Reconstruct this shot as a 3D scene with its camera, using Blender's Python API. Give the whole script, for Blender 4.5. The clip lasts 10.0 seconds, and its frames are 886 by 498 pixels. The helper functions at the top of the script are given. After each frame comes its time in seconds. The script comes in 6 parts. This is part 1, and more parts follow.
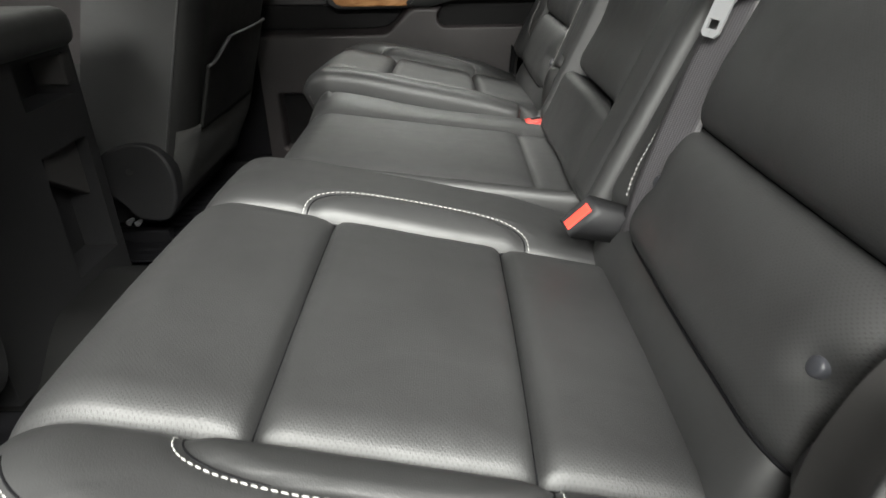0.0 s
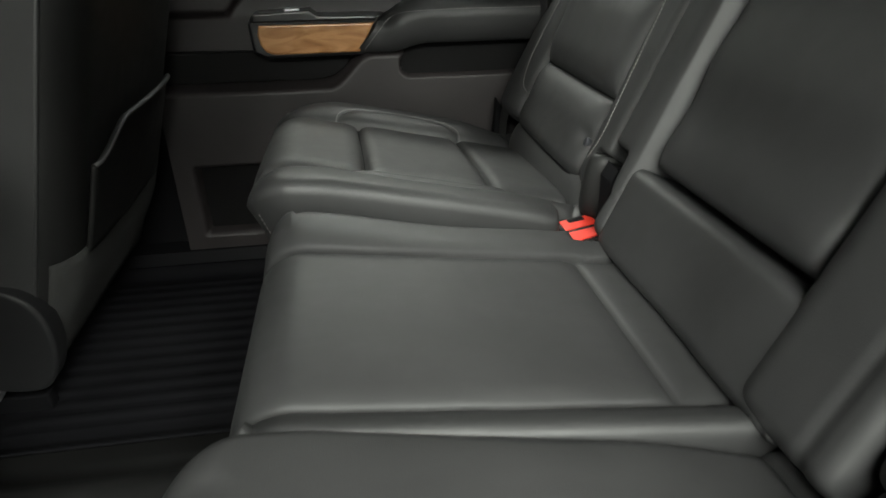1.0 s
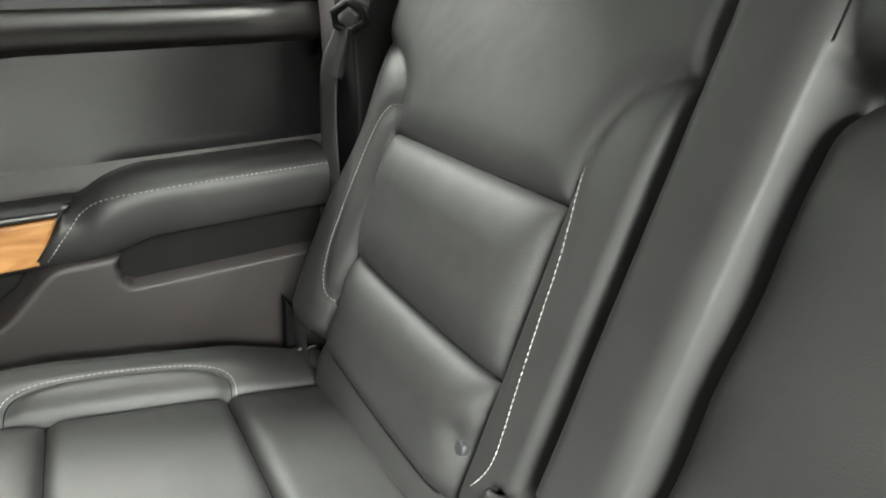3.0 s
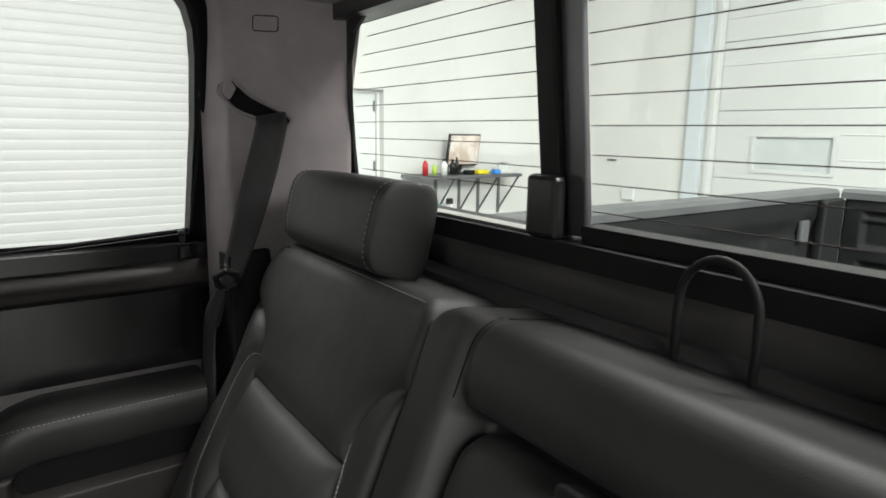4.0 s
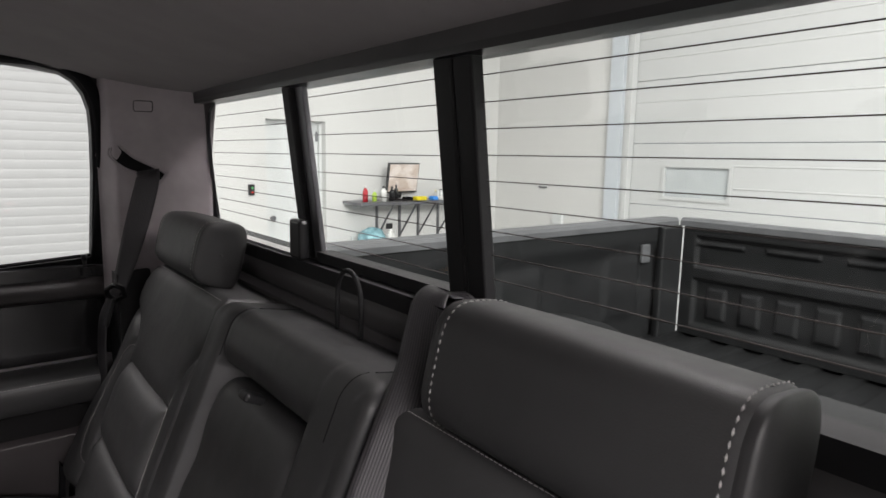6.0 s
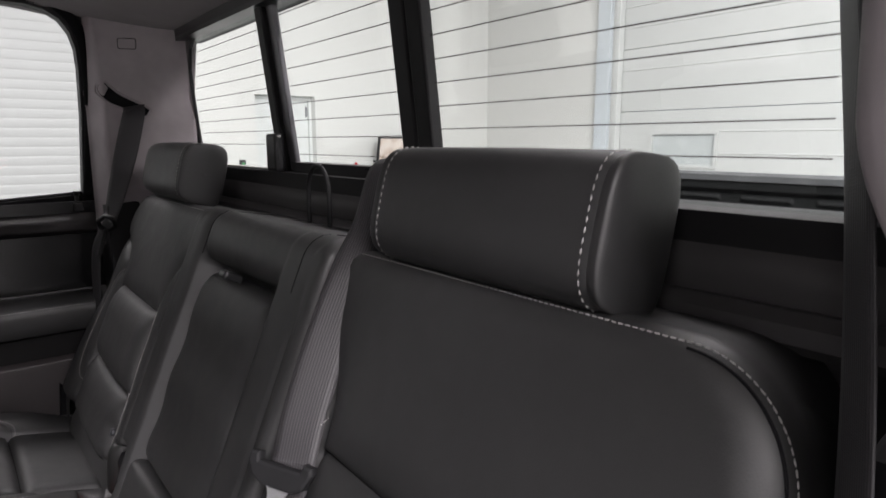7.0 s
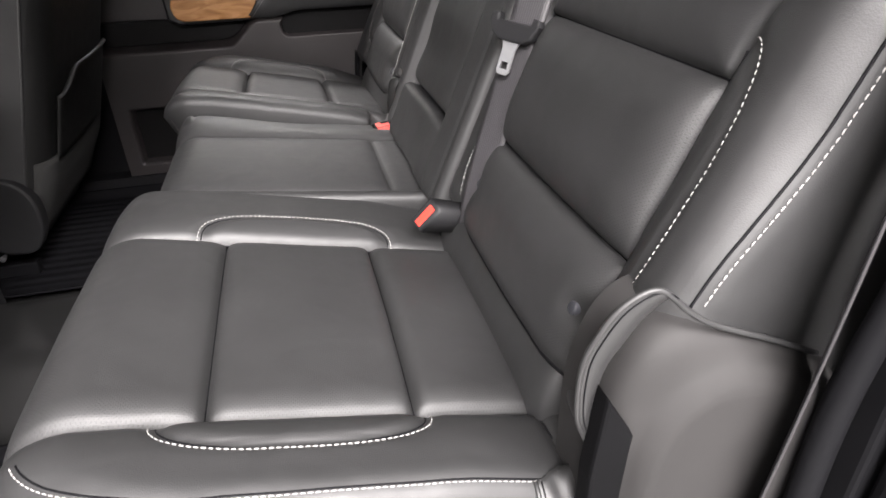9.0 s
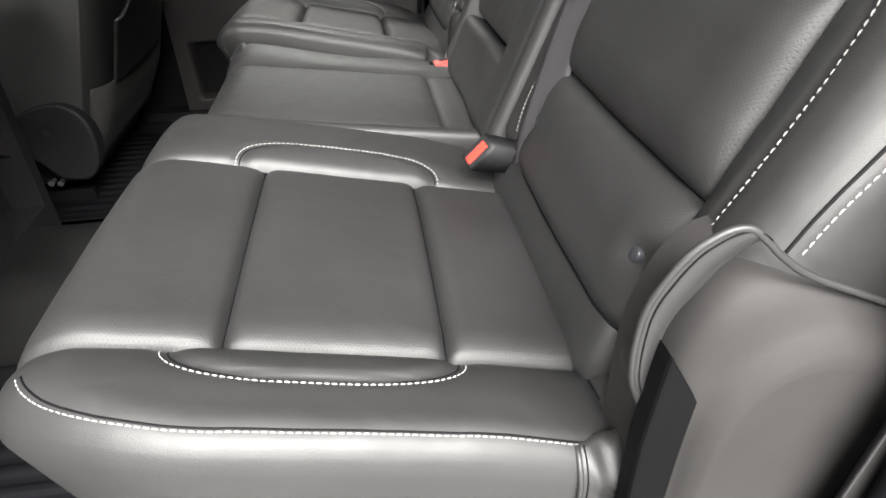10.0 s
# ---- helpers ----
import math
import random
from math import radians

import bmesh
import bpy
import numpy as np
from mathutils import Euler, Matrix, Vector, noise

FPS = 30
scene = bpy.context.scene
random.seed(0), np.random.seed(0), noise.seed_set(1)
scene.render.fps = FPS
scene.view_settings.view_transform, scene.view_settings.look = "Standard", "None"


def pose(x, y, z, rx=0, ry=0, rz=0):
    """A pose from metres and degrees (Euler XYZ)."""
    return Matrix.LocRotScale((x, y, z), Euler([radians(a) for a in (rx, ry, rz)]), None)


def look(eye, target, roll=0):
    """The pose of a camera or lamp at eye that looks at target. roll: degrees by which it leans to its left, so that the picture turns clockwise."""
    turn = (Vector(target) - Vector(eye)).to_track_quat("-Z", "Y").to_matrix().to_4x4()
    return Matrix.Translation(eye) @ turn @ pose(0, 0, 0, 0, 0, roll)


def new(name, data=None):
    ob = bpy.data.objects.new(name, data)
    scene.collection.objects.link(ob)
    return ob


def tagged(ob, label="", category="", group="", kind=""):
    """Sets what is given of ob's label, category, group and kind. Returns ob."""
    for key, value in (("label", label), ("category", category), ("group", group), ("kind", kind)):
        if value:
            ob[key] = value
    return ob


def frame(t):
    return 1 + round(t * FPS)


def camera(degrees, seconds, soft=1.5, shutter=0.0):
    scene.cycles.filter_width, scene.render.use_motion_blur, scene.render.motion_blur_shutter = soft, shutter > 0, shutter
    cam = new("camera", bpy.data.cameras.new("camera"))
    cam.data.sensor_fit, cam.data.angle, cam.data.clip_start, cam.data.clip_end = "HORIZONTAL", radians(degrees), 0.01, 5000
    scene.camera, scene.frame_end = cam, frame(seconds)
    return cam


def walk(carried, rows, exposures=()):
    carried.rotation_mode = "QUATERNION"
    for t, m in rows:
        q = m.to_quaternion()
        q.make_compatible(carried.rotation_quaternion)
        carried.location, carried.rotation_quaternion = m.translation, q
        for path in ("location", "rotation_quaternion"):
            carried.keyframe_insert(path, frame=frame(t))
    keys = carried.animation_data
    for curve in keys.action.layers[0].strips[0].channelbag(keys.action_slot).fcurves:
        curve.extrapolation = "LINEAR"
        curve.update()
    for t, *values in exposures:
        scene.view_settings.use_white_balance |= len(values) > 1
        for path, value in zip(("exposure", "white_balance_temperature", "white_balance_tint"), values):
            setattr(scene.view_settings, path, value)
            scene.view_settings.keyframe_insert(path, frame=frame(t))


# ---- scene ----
# The rear row of a crew-cab pickup, parked in a white workshop.
# x runs to the rear of the truck, y to its right-hand side, z up; y = 0 is the middle of the cab.
cam = camera(72.3, 10.0, soft=1.6, shutter=0.12)
PATH = [
    (0, (0.609, -0.863, 1.254), (0.586, 0.913, 0.335), -1.0),
    (0.5, (0.539, -0.704, 1.279), (0.606, 1.071, 0.359), -0.6),
    (1, (0.481, -0.47, 1.298), (0.744, 1.287, 0.379), -0.7),
    (1.5, (0.498, -0.227, 1.287), (0.91, 1.495, 0.358), -0.4),
    (2, (0.534, -0.069, 1.294), (1.087, 1.61, 0.359), -0.7),
    (2.5, (0.561, 0.01, 1.293), (1.322, 1.611, 0.367), -0.6),
    (3, (0.596, -0.022, 1.395), (1.507, 1.565, 0.589), -0.8),
    (3.2, (0.596, -0.056, 1.444), (1.59, 1.539, 0.76), -0.2),
    (4.3, (0.651, -0.322, 1.625), (1.8, 1.28, 1.293), 1.0),
    (4.5, (0.655, -0.374, 1.637), (1.826, 1.216, 1.32), 0.9),
    (5, (0.658, -0.489, 1.654), (1.85, 1.087, 1.344), 0.7),
    (5.5, (0.659, -0.608, 1.664), (1.866, 0.958, 1.357), 0.7),
    (5.7, (0.665, -0.648, 1.664), (1.879, 0.911, 1.357), 0.9),
    (6.8, (0.635, -0.82, 1.575), (1.878, 0.721, 1.288), 0.9),
    (7, (0.641, -0.82, 1.539), (1.868, 0.72, 1.189), -0.1),
    (7.5, (0.618, -0.823, 1.463), (1.752, 0.734, 0.925), -0.7),
    (8, (0.592, -0.872, 1.401), (1.5, 0.762, 0.69), -0.7),
    (8.5, (0.598, -0.942, 1.365), (1.209, 0.742, 0.477), -1.3),
    (9, (0.601, -0.991, 1.351), (0.994, 0.699, 0.356), -1.7),
    (9.5, (0.607, -1.004, 1.34), (0.874, 0.671, 0.28), -1.9),
    (10, (0.618, -0.956, 1.302), (0.814, 0.7, 0.198), -1.5),
]
EXPOSURES = [
    (0.0, 1.4, 6550, 5),
    (0.5, 1.45, 6550, 3),
    (1.0, 1.05, 6550, 0),
    (1.5, 1.0, 6550, 1),
    (2.0, 1.78, 6500, 2),
    (2.5, 2.1, 6550, 2),
    (3.0, 2.8, 6600, 0),
    (3.2, 2.6, 6600, 0),
    (3.5, 1.5, 6550, 3),
    (3.8, 0.95, 6550, 6),
    (4.3, 0.8, 6550, 9),
    (5.0, 0.52, 6550, 13),
    (5.5, 0.48, 6550, 15),
    (7.0, 0.55, 6450, 18),
    (7.5, 0.22, 6400, 20),
    (8.0, 0.42, 6450, 28),
    (8.5, 1.0, 6550, 23),
    (9.0, 1.5, 6550, 15),
    (10.0, 1.6, 6550, 10),
]
walk(cam, [(t, look(eye, target, roll)) for t, eye, target, roll in PATH], EXPOSURES)

# ---- world and lights ----
world = bpy.data.worlds.new("world")
scene.world = world
world.use_nodes = True
world.node_tree.nodes["Background"].inputs[0].default_value = (0.9, 0.95, 1.0, 1)
world.node_tree.nodes["Background"].inputs[1].default_value = 0.25


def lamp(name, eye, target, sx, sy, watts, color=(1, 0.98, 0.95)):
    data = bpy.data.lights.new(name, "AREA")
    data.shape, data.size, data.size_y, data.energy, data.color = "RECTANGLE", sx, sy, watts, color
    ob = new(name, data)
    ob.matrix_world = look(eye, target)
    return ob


# overhead lamps, none in view; the first follows the roof's shadow edge
lamp("tube_row", (0.9, -4.0, 4.25), (0.7, -2.4, 0), 5.0, 1.5, 640)
# the other four are added to brighten door, seat tops, sheen and backs
lamp("tube_row", (-0.6, -6.9, 4.25), (0.4, -1.5, 1.0), 5.0, 0.9, 300)
lamp("tube_row", (2.6, 1.2, 4.25), (2.2, 0.8, 0), 3.0, 0.4, 95)
lamp("tube_row", (0.2, 3.2, 4.25), (0.4, 0.6, 0.8), 4.0, 0.6, 82)
lamp("tube_row", (-4.8, -1.5, 4.2), (-5.6, -1.5, 0), 0.45, 4.5, 110)
# fill lamp added before the front wall, which has no opening
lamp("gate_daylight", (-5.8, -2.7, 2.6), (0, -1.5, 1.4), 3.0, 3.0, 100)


# ---- materials ----
def nodes_of(name):
    m = bpy.data.materials.new(name)
    m.use_nodes = True
    nt = m.node_tree
    return m, nt, nt.nodes["Principled BSDF"]


def link(nt, a, b):
    nt.links.new(a, b)


def noise_node(nt, scale, detail=4, rough=0.6):
    tc = nt.nodes.new("ShaderNodeTexCoord")
    n = nt.nodes.new("ShaderNodeTexNoise")
    n.inputs["Scale"].default_value = scale
    n.inputs["Detail"].default_value = detail
    n.inputs["Roughness"].default_value = rough
    link(nt, tc.outputs["Object"], n.inputs["Vector"])
    return n


def ramp(nt, src, stops):
    r = nt.nodes.new("ShaderNodeValToRGB")
    els = r.color_ramp.elements
    els[0].position, els[0].color = stops[0][0], (*stops[0][1], 1)
    els[1].position, els[1].color = stops[-1][0], (*stops[-1][1], 1)
    for p, c in stops[1:-1]:
        e = els.new(p)
        e.color = (*c, 1)
    link(nt, src, r.inputs[0])
    return r


def mul(c, k):
    return tuple(v * k for v in c)


def surface(name, color, rough=0.5, metal=0.0, var=0.18, var_scale=9.0, grain=900.0, bump=0.15, dist=0.0006, spec=0.5, rvar=0.12):
    """A plain material with large-scale tone change, fine grain and grain relief."""
    m, nt, p = nodes_of(name)
    big = noise_node(nt, var_scale, 3)
    col = ramp(nt, big.outputs["Fac"], [(0.3, mul(color, 1 - var)), (0.7, mul(color, 1 + var))])
    link(nt, col.outputs[0], p.inputs["Base Color"])
    fine = noise_node(nt, grain, 3)
    mr = nt.nodes.new("ShaderNodeMapRange")
    mr.inputs["To Min"].default_value, mr.inputs["To Max"].default_value = max(0.02, rough - rvar), min(1, rough + rvar)
    link(nt, big.outputs["Fac"], mr.inputs["Value"])
    link(nt, mr.outputs[0], p.inputs["Roughness"])
    p.inputs["Metallic"].default_value = metal
    p.inputs["Specular IOR Level"].default_value = spec
    b = nt.nodes.new("ShaderNodeBump")
    b.inputs["Strength"].default_value, b.inputs["Distance"].default_value = bump, dist
    link(nt, fine.outputs["Fac"], b.inputs["Height"])
    link(nt, b.outputs[0], p.inputs["Normal"])
    return m


def leather(name, color, rough=0.42, perforated=False):
    """Grained leather: pebble relief from cells, soft creases, slight sheen changes; optional punched holes."""
    m, nt, p = nodes_of(name)
    tc = nt.nodes.new("ShaderNodeTexCoord")
    big = noise_node(nt, 7.0, 4)
    col = ramp(nt, big.outputs["Fac"], [(0.3, mul(color, 0.86)), (0.7, mul(color, 1.14))])
    cell = nt.nodes.new("ShaderNodeTexVoronoi")
    cell.inputs["Scale"].default_value = 950
    link(nt, tc.outputs["Object"], cell.inputs["Vector"])
    crease = noise_node(nt, 34.0, 5, 0.65)
    add = nt.nodes.new("ShaderNodeMath")
    add.operation = "MULTIPLY_ADD"
    link(nt, crease.outputs["Fac"], add.inputs[0])
    add.inputs[1].default_value = 0.4
    link(nt, cell.outputs["Distance"], add.inputs[2])
    b = nt.nodes.new("ShaderNodeBump")
    b.inputs["Strength"].default_value, b.inputs["Distance"].default_value = 0.11 if not perforated else 0.18, 0.0009
    height = add.outputs[0]
    base = col.outputs[0]
    if perforated:
        sep = nt.nodes.new("ShaderNodeSeparateXYZ")
        link(nt, tc.outputs["UV"], sep.inputs[0])
        waves = []
        for k, axis in enumerate("XY"):
            sc = nt.nodes.new("ShaderNodeMath")
            sc.operation = "MULTIPLY"
            sc.inputs[1].default_value = 2 * math.pi / 0.0034
            link(nt, sep.outputs[axis], sc.inputs[0])
            sn = nt.nodes.new("ShaderNodeMath")
            sn.operation = "SINE"
            link(nt, sc.outputs[0], sn.inputs[0])
            waves.append(sn)
        pr = nt.nodes.new("ShaderNodeMath")
        pr.operation = "MULTIPLY"
        link(nt, waves[0].outputs[0], pr.inputs[0])
        link(nt, waves[1].outputs[0], pr.inputs[1])
        hole = nt.nodes.new("ShaderNodeMapRange")
        hole.inputs["From Min"].default_value, hole.inputs["From Max"].default_value = 0.45, 0.8
        link(nt, pr.outputs[0], hole.inputs["Value"])
        mix = nt.nodes.new("ShaderNodeMix")
        mix.data_type = "RGBA"
        link(nt, hole.outputs[0], mix.inputs["Factor"])
        link(nt, base, mix.inputs["A"])
        mix.inputs["B"].default_value = (*mul(color, 0.3), 1)
        base = mix.outputs["Result"]
        sub = nt.nodes.new("ShaderNodeMath")
        sub.operation = "MULTIPLY_ADD"
        link(nt, hole.outputs[0], sub.inputs[0])
        sub.inputs[1].default_value = -1.6
        link(nt, height, sub.inputs[2])
        height = sub.outputs[0]
    link(nt, base, p.inputs["Base Color"])
    link(nt, height, b.inputs["Height"])
    link(nt, b.outputs[0], p.inputs["Normal"])
    mr = nt.nodes.new("ShaderNodeMapRange")
    mr.inputs["To Min"].default_value, mr.inputs["To Max"].default_value = rough - 0.07, rough + 0.1
    link(nt, crease.outputs["Fac"], mr.inputs["Value"])
    link(nt, mr.outputs[0], p.inputs["Roughness"])
    p.inputs["Specular IOR Level"].default_value = 0.64
    return m


def webbing_material():
    """Woven belt: lengthwise ribs and cross threads, along the strap's own UV."""
    m, nt, p = nodes_of("belt_webbing")
    tc = nt.nodes.new("ShaderNodeTexCoord")
    sep = nt.nodes.new("ShaderNodeSeparateXYZ")
    link(nt, tc.outputs["UV"], sep.inputs[0])
    out = []
    for axis, period in (("X", 0.0030), ("Y", 0.0016)):
        sc = nt.nodes.new("ShaderNodeMath")
        sc.operation = "MULTIPLY"
        sc.inputs[1].default_value = 2 * math.pi / period
        link(nt, sep.outputs[axis], sc.inputs[0])
        sn = nt.nodes.new("ShaderNodeMath")
        sn.operation = "SINE"
        link(nt, sc.outputs[0], sn.inputs[0])
        out.append(sn)
    mixed = nt.nodes.new("ShaderNodeMath")
    mixed.operation = "MULTIPLY_ADD"
    link(nt, out[1].outputs[0], mixed.inputs[0])
    mixed.inputs[1].default_value = 0.35
    link(nt, out[0].outputs[0], mixed.inputs[2])
    col = ramp(nt, mixed.outputs[0], [(0.0, (0.022, 0.021, 0.023)), (0.9, (0.056, 0.053, 0.057))])
    link(nt, col.outputs[0], p.inputs["Base Color"])
    b = nt.nodes.new("ShaderNodeBump")
    b.inputs["Strength"].default_value, b.inputs["Distance"].default_value = 0.3, 0.0004
    link(nt, mixed.outputs[0], b.inputs["Height"])
    link(nt, b.outputs[0], p.inputs["Normal"])
    p.inputs["Roughness"].default_value = 0.55
    return m


def wood_material():
    m, nt, p = nodes_of("wood_trim")
    tc = nt.nodes.new("ShaderNodeTexCoord")
    mp = nt.nodes.new("ShaderNodeMapping")
    mp.inputs["Scale"].default_value = (7, 10, 26)
    link(nt, tc.outputs["Object"], mp.inputs[0])
    n = nt.nodes.new("ShaderNodeTexNoise")
    n.inputs["Scale"].default_value, n.inputs["Detail"].default_value, n.inputs["Distortion"].default_value = 1.6, 8, 1.2
    link(nt, mp.outputs[0], n.inputs["Vector"])
    col = ramp(nt, n.outputs["Fac"], [(0.25, (0.20, 0.080, 0.024)), (0.44, (0.36, 0.165, 0.056)), (0.60, (0.48, 0.245, 0.095)), (0.78, (0.33, 0.145, 0.048))])
    link(nt, col.outputs[0], p.inputs["Base Color"])
    p.inputs["Roughness"].default_value = 0.34
    p.inputs["Specular IOR Level"].default_value = 0.3
    p.inputs["Coat Weight"].default_value = 0.12
    p.inputs["Coat Roughness"].default_value = 0.12
    return m


def glass_material(name, gloss=0.06, tint=(0.93, 0.96, 0.95)):
    m = bpy.data.materials.new(name)
    m.use_nodes = True
    nt = m.node_tree
    nt.nodes.remove(nt.nodes["Principled BSDF"])
    out = nt.nodes["Material Output"]
    tr = nt.nodes.new("ShaderNodeBsdfTransparent")
    tr.inputs[0].default_value = (*tint, 1)
    gl = nt.nodes.new("ShaderNodeBsdfGlossy")
    gl.inputs["Roughness"].default_value = 0.02
    mx = nt.nodes.new("ShaderNodeMixShader")
    mx.inputs[0].default_value = gloss
    link(nt, tr.outputs[0], mx.inputs[1])
    link(nt, gl.outputs[0], mx.inputs[2])
    link(nt, mx.outputs[0], out.inputs[0])
    return m


M_LEATHER = leather("black_leather", (0.020, 0.020, 0.0205), 0.52)
M_PERF = leather("perforated_leather", (0.0195, 0.0195, 0.020), 0.54, True)
M_THREAD = surface("thread", (0.29, 0.286, 0.278), 0.7, grain=2500, bump=0.3)
M_PLASTIC = surface("soft_black_plastic", (0.012, 0.012, 0.013), 0.55, grain=1400, bump=0.3, dist=0.0005, spec=0.3)
M_SHROUD = surface("grained_grey_plastic", (0.024, 0.023, 0.023), 0.68, grain=1300, bump=0.35, dist=0.0005, spec=0.25)
M_GLOSS = surface("gloss_black_plastic", (0.010, 0.010, 0.011), 0.32, var=0.05)
M_DOOR = surface("door_trim_vinyl", (0.0235, 0.0198, 0.0204), 0.5, grain=1100, bump=0.35, dist=0.0006)
# near-black trim; also the painted shade inside grab recess and door pocket
M_COVER = surface("dark_vinyl_and_shade", (0.007, 0.0067, 0.007), 0.65, grain=1100, bump=0.3, spec=0.12)
M_HEADER = surface("header_trim_plastic", (0.055, 0.053, 0.054), 0.55, grain=1400, bump=0.2, spec=0.35)
M_PILLAR = surface("grey_pillar_trim", (0.30, 0.268, 0.280), 0.62, grain=1500, bump=0.3)
M_LINER = surface("headliner_fabric", (0.27, 0.25, 0.255), 0.95, var=0.08, grain=1800, bump=0.4)
M_CARPET = surface("grey_carpet", (0.034, 0.034, 0.033), 0.95, grain=1600, bump=0.9, dist=0.002)
M_MAT = surface("rubber_mat", (0.005, 0.005, 0.006), 0.75, grain=500, bump=0.3, spec=0.08)
M_FLOOR = surface("floor_vinyl", (0.009, 0.009, 0.009), 0.45, grain=500, bump=0.25, spec=0.35)
# darker copy of the leather, for front seat backs and the bolster foot
M_SEATBACK = leather("darkened_seat_leather", (0.010, 0.010, 0.010), 0.52)
M_SEATBACK.node_tree.nodes["Principled BSDF"].inputs["Specular IOR Level"].default_value = 0.3
M_RUBBER = surface("seal_rubber", (0.006, 0.006, 0.007), 0.65, grain=700, spec=0.1)
M_STRIP = surface("smooth_black_strip", (0.004, 0.004, 0.0045), 0.7, grain=900, bump=0.1, spec=0.06)
M_WEB = webbing_material()
M_RED = surface("red_plastic", (0.72, 0.045, 0.030), 0.38, var=0.08)
M_CHROME = surface("steel_tongue", (0.34, 0.345, 0.355), 0.42, 0.6, var=0.05)
M_WOOD = wood_material()
M_GLASS = glass_material("clear_glass", 0.07)
M_SIDEGLASS = glass_material("side_glass", 0.05, (0.9, 0.93, 0.92))
M_LINE = surface("heating_wire", (0.05, 0.04, 0.035), 0.6)
M_BED = surface("bed_liner", (0.009, 0.0095, 0.010), 0.62, grain=380, bump=0.8, dist=0.0015, spec=0.25)
M_RAIL = surface("rail_cap", (0.075, 0.077, 0.08), 0.5, grain=600, bump=0.4)
M_PAINT = surface("black_body_paint", (0.012, 0.012, 0.013), 0.12, var=0.03)
# made-up grey for unseen walls and ceiling, chosen to cut bounced light
M_FARWALL = surface("unseen_wall_grey", (0.34, 0.34, 0.34), 0.7, var=0.05, var_scale=0.9, grain=90, bump=0.08)
M_WALL = surface("white_wall_paint", (0.65, 0.65, 0.63), 0.6, var=0.015, var_scale=0.9, grain=90, bump=0.08)
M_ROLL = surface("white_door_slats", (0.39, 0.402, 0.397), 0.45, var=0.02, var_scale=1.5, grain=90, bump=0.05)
M_GATE = surface("white_gate_panels", (0.57, 0.58, 0.57), 0.5, var=0.02, var_scale=1.5, grain=90, bump=0.05)
M_COLUMN = surface("blue_grey_paint", (0.56, 0.60, 0.63), 0.5, var=0.03)
# floor out of view, darkened to lessen light bounced upward
M_CONCRETE = surface("concrete_floor", (0.27, 0.27, 0.265), 0.45, var=0.08, var_scale=1.2, grain=70, bump=0.2)
M_STEEL = surface("grey_steel", (0.18, 0.18, 0.19), 0.4, 0.7)
M_DOORPAINT = surface("pale_grey_door_paint", (0.66, 0.68, 0.67), 0.45, var=0.03)


# ---- building helpers ----
def mesh_object(name, verts, faces, mat, parent=None, label="", smooth=True, uvs=None):
    me = bpy.data.meshes.new(name)
    me.from_pydata([tuple(v) for v in verts], [], faces)
    if uvs is not None:
        layer = me.uv_layers.new(name="UVMap")
        idx = np.empty(len(me.loops), dtype=np.int32)
        me.loops.foreach_get("vertex_index", idx)
        layer.data.foreach_set("uv", np.asarray(uvs, dtype=np.float32)[idx].ravel())
    me.materials.append(mat)
    if smooth:
        me.polygons.foreach_set("use_smooth", [True] * len(me.polygons))
    me.update()
    ob = new(name, me)
    if parent is not None:
        ob.parent = parent
    if label:
        ob["label"] = label
    return ob


def part(name, bm, mat, parent=None, label="", smooth=False):
    me = bpy.data.meshes.new(name)
    bm.normal_update()
    bm.to_mesh(me)
    bm.free()
    me.materials.append(mat)
    if smooth:
        me.polygons.foreach_set("use_smooth", [True] * len(me.polygons))
    ob = new(name, me)
    if parent is not None:
        ob.parent = parent
    if label:
        ob["label"] = label
    return ob


def thing(name, label, category, group="", kind=""):
    return tagged(new(name), label, category, group, kind)


def box_bm(x0, x1, y0, y1, z0, z1, bevel=0.0, seg=2, m=None):
    bm = bmesh.new()
    bmesh.ops.create_cube(bm, size=1.0)
    bmesh.ops.transform(bm, matrix=Matrix.LocRotScale(((x0 + x1) / 2, (y0 + y1) / 2, (z0 + z1) / 2), None, (abs(x1 - x0), abs(y1 - y0), abs(z1 - z0))), verts=bm.verts)
    if bevel:
        bmesh.ops.bevel(bm, geom=bm.edges[:], offset=bevel, segments=seg, affect="EDGES", profile=0.5)
    if m is not None:
        bmesh.ops.transform(bm, matrix=m, verts=bm.verts)
    return bm


def prism_bm(profile, axis, a, b, bevel=0.0, seg=2):
    """A closed outline of (p, q) pairs drawn out along x, y or z from a to b."""
    bm = bmesh.new()

    def place(p, q, w):
        return {"x": (w, p, q), "y": (p, w, q), "z": (p, q, w)}[axis]

    lo = [bm.verts.new(place(p, q, a)) for p, q in profile]
    hi = [bm.verts.new(place(p, q, b)) for p, q in profile]
    n = len(profile)
    caps = [bm.faces.new(lo), bm.faces.new(hi[::-1])]
    for i in range(n):
        bm.faces.new((lo[i], hi[i], hi[(i + 1) % n], lo[(i + 1) % n]))
    bmesh.ops.recalc_face_normals(bm, faces=bm.faces[:])
    if bevel:
        rim = [e for f in caps for e in f.edges]
        bmesh.ops.bevel(bm, geom=rim, offset=bevel, segments=seg, affect="EDGES", profile=0.5)
    return bm


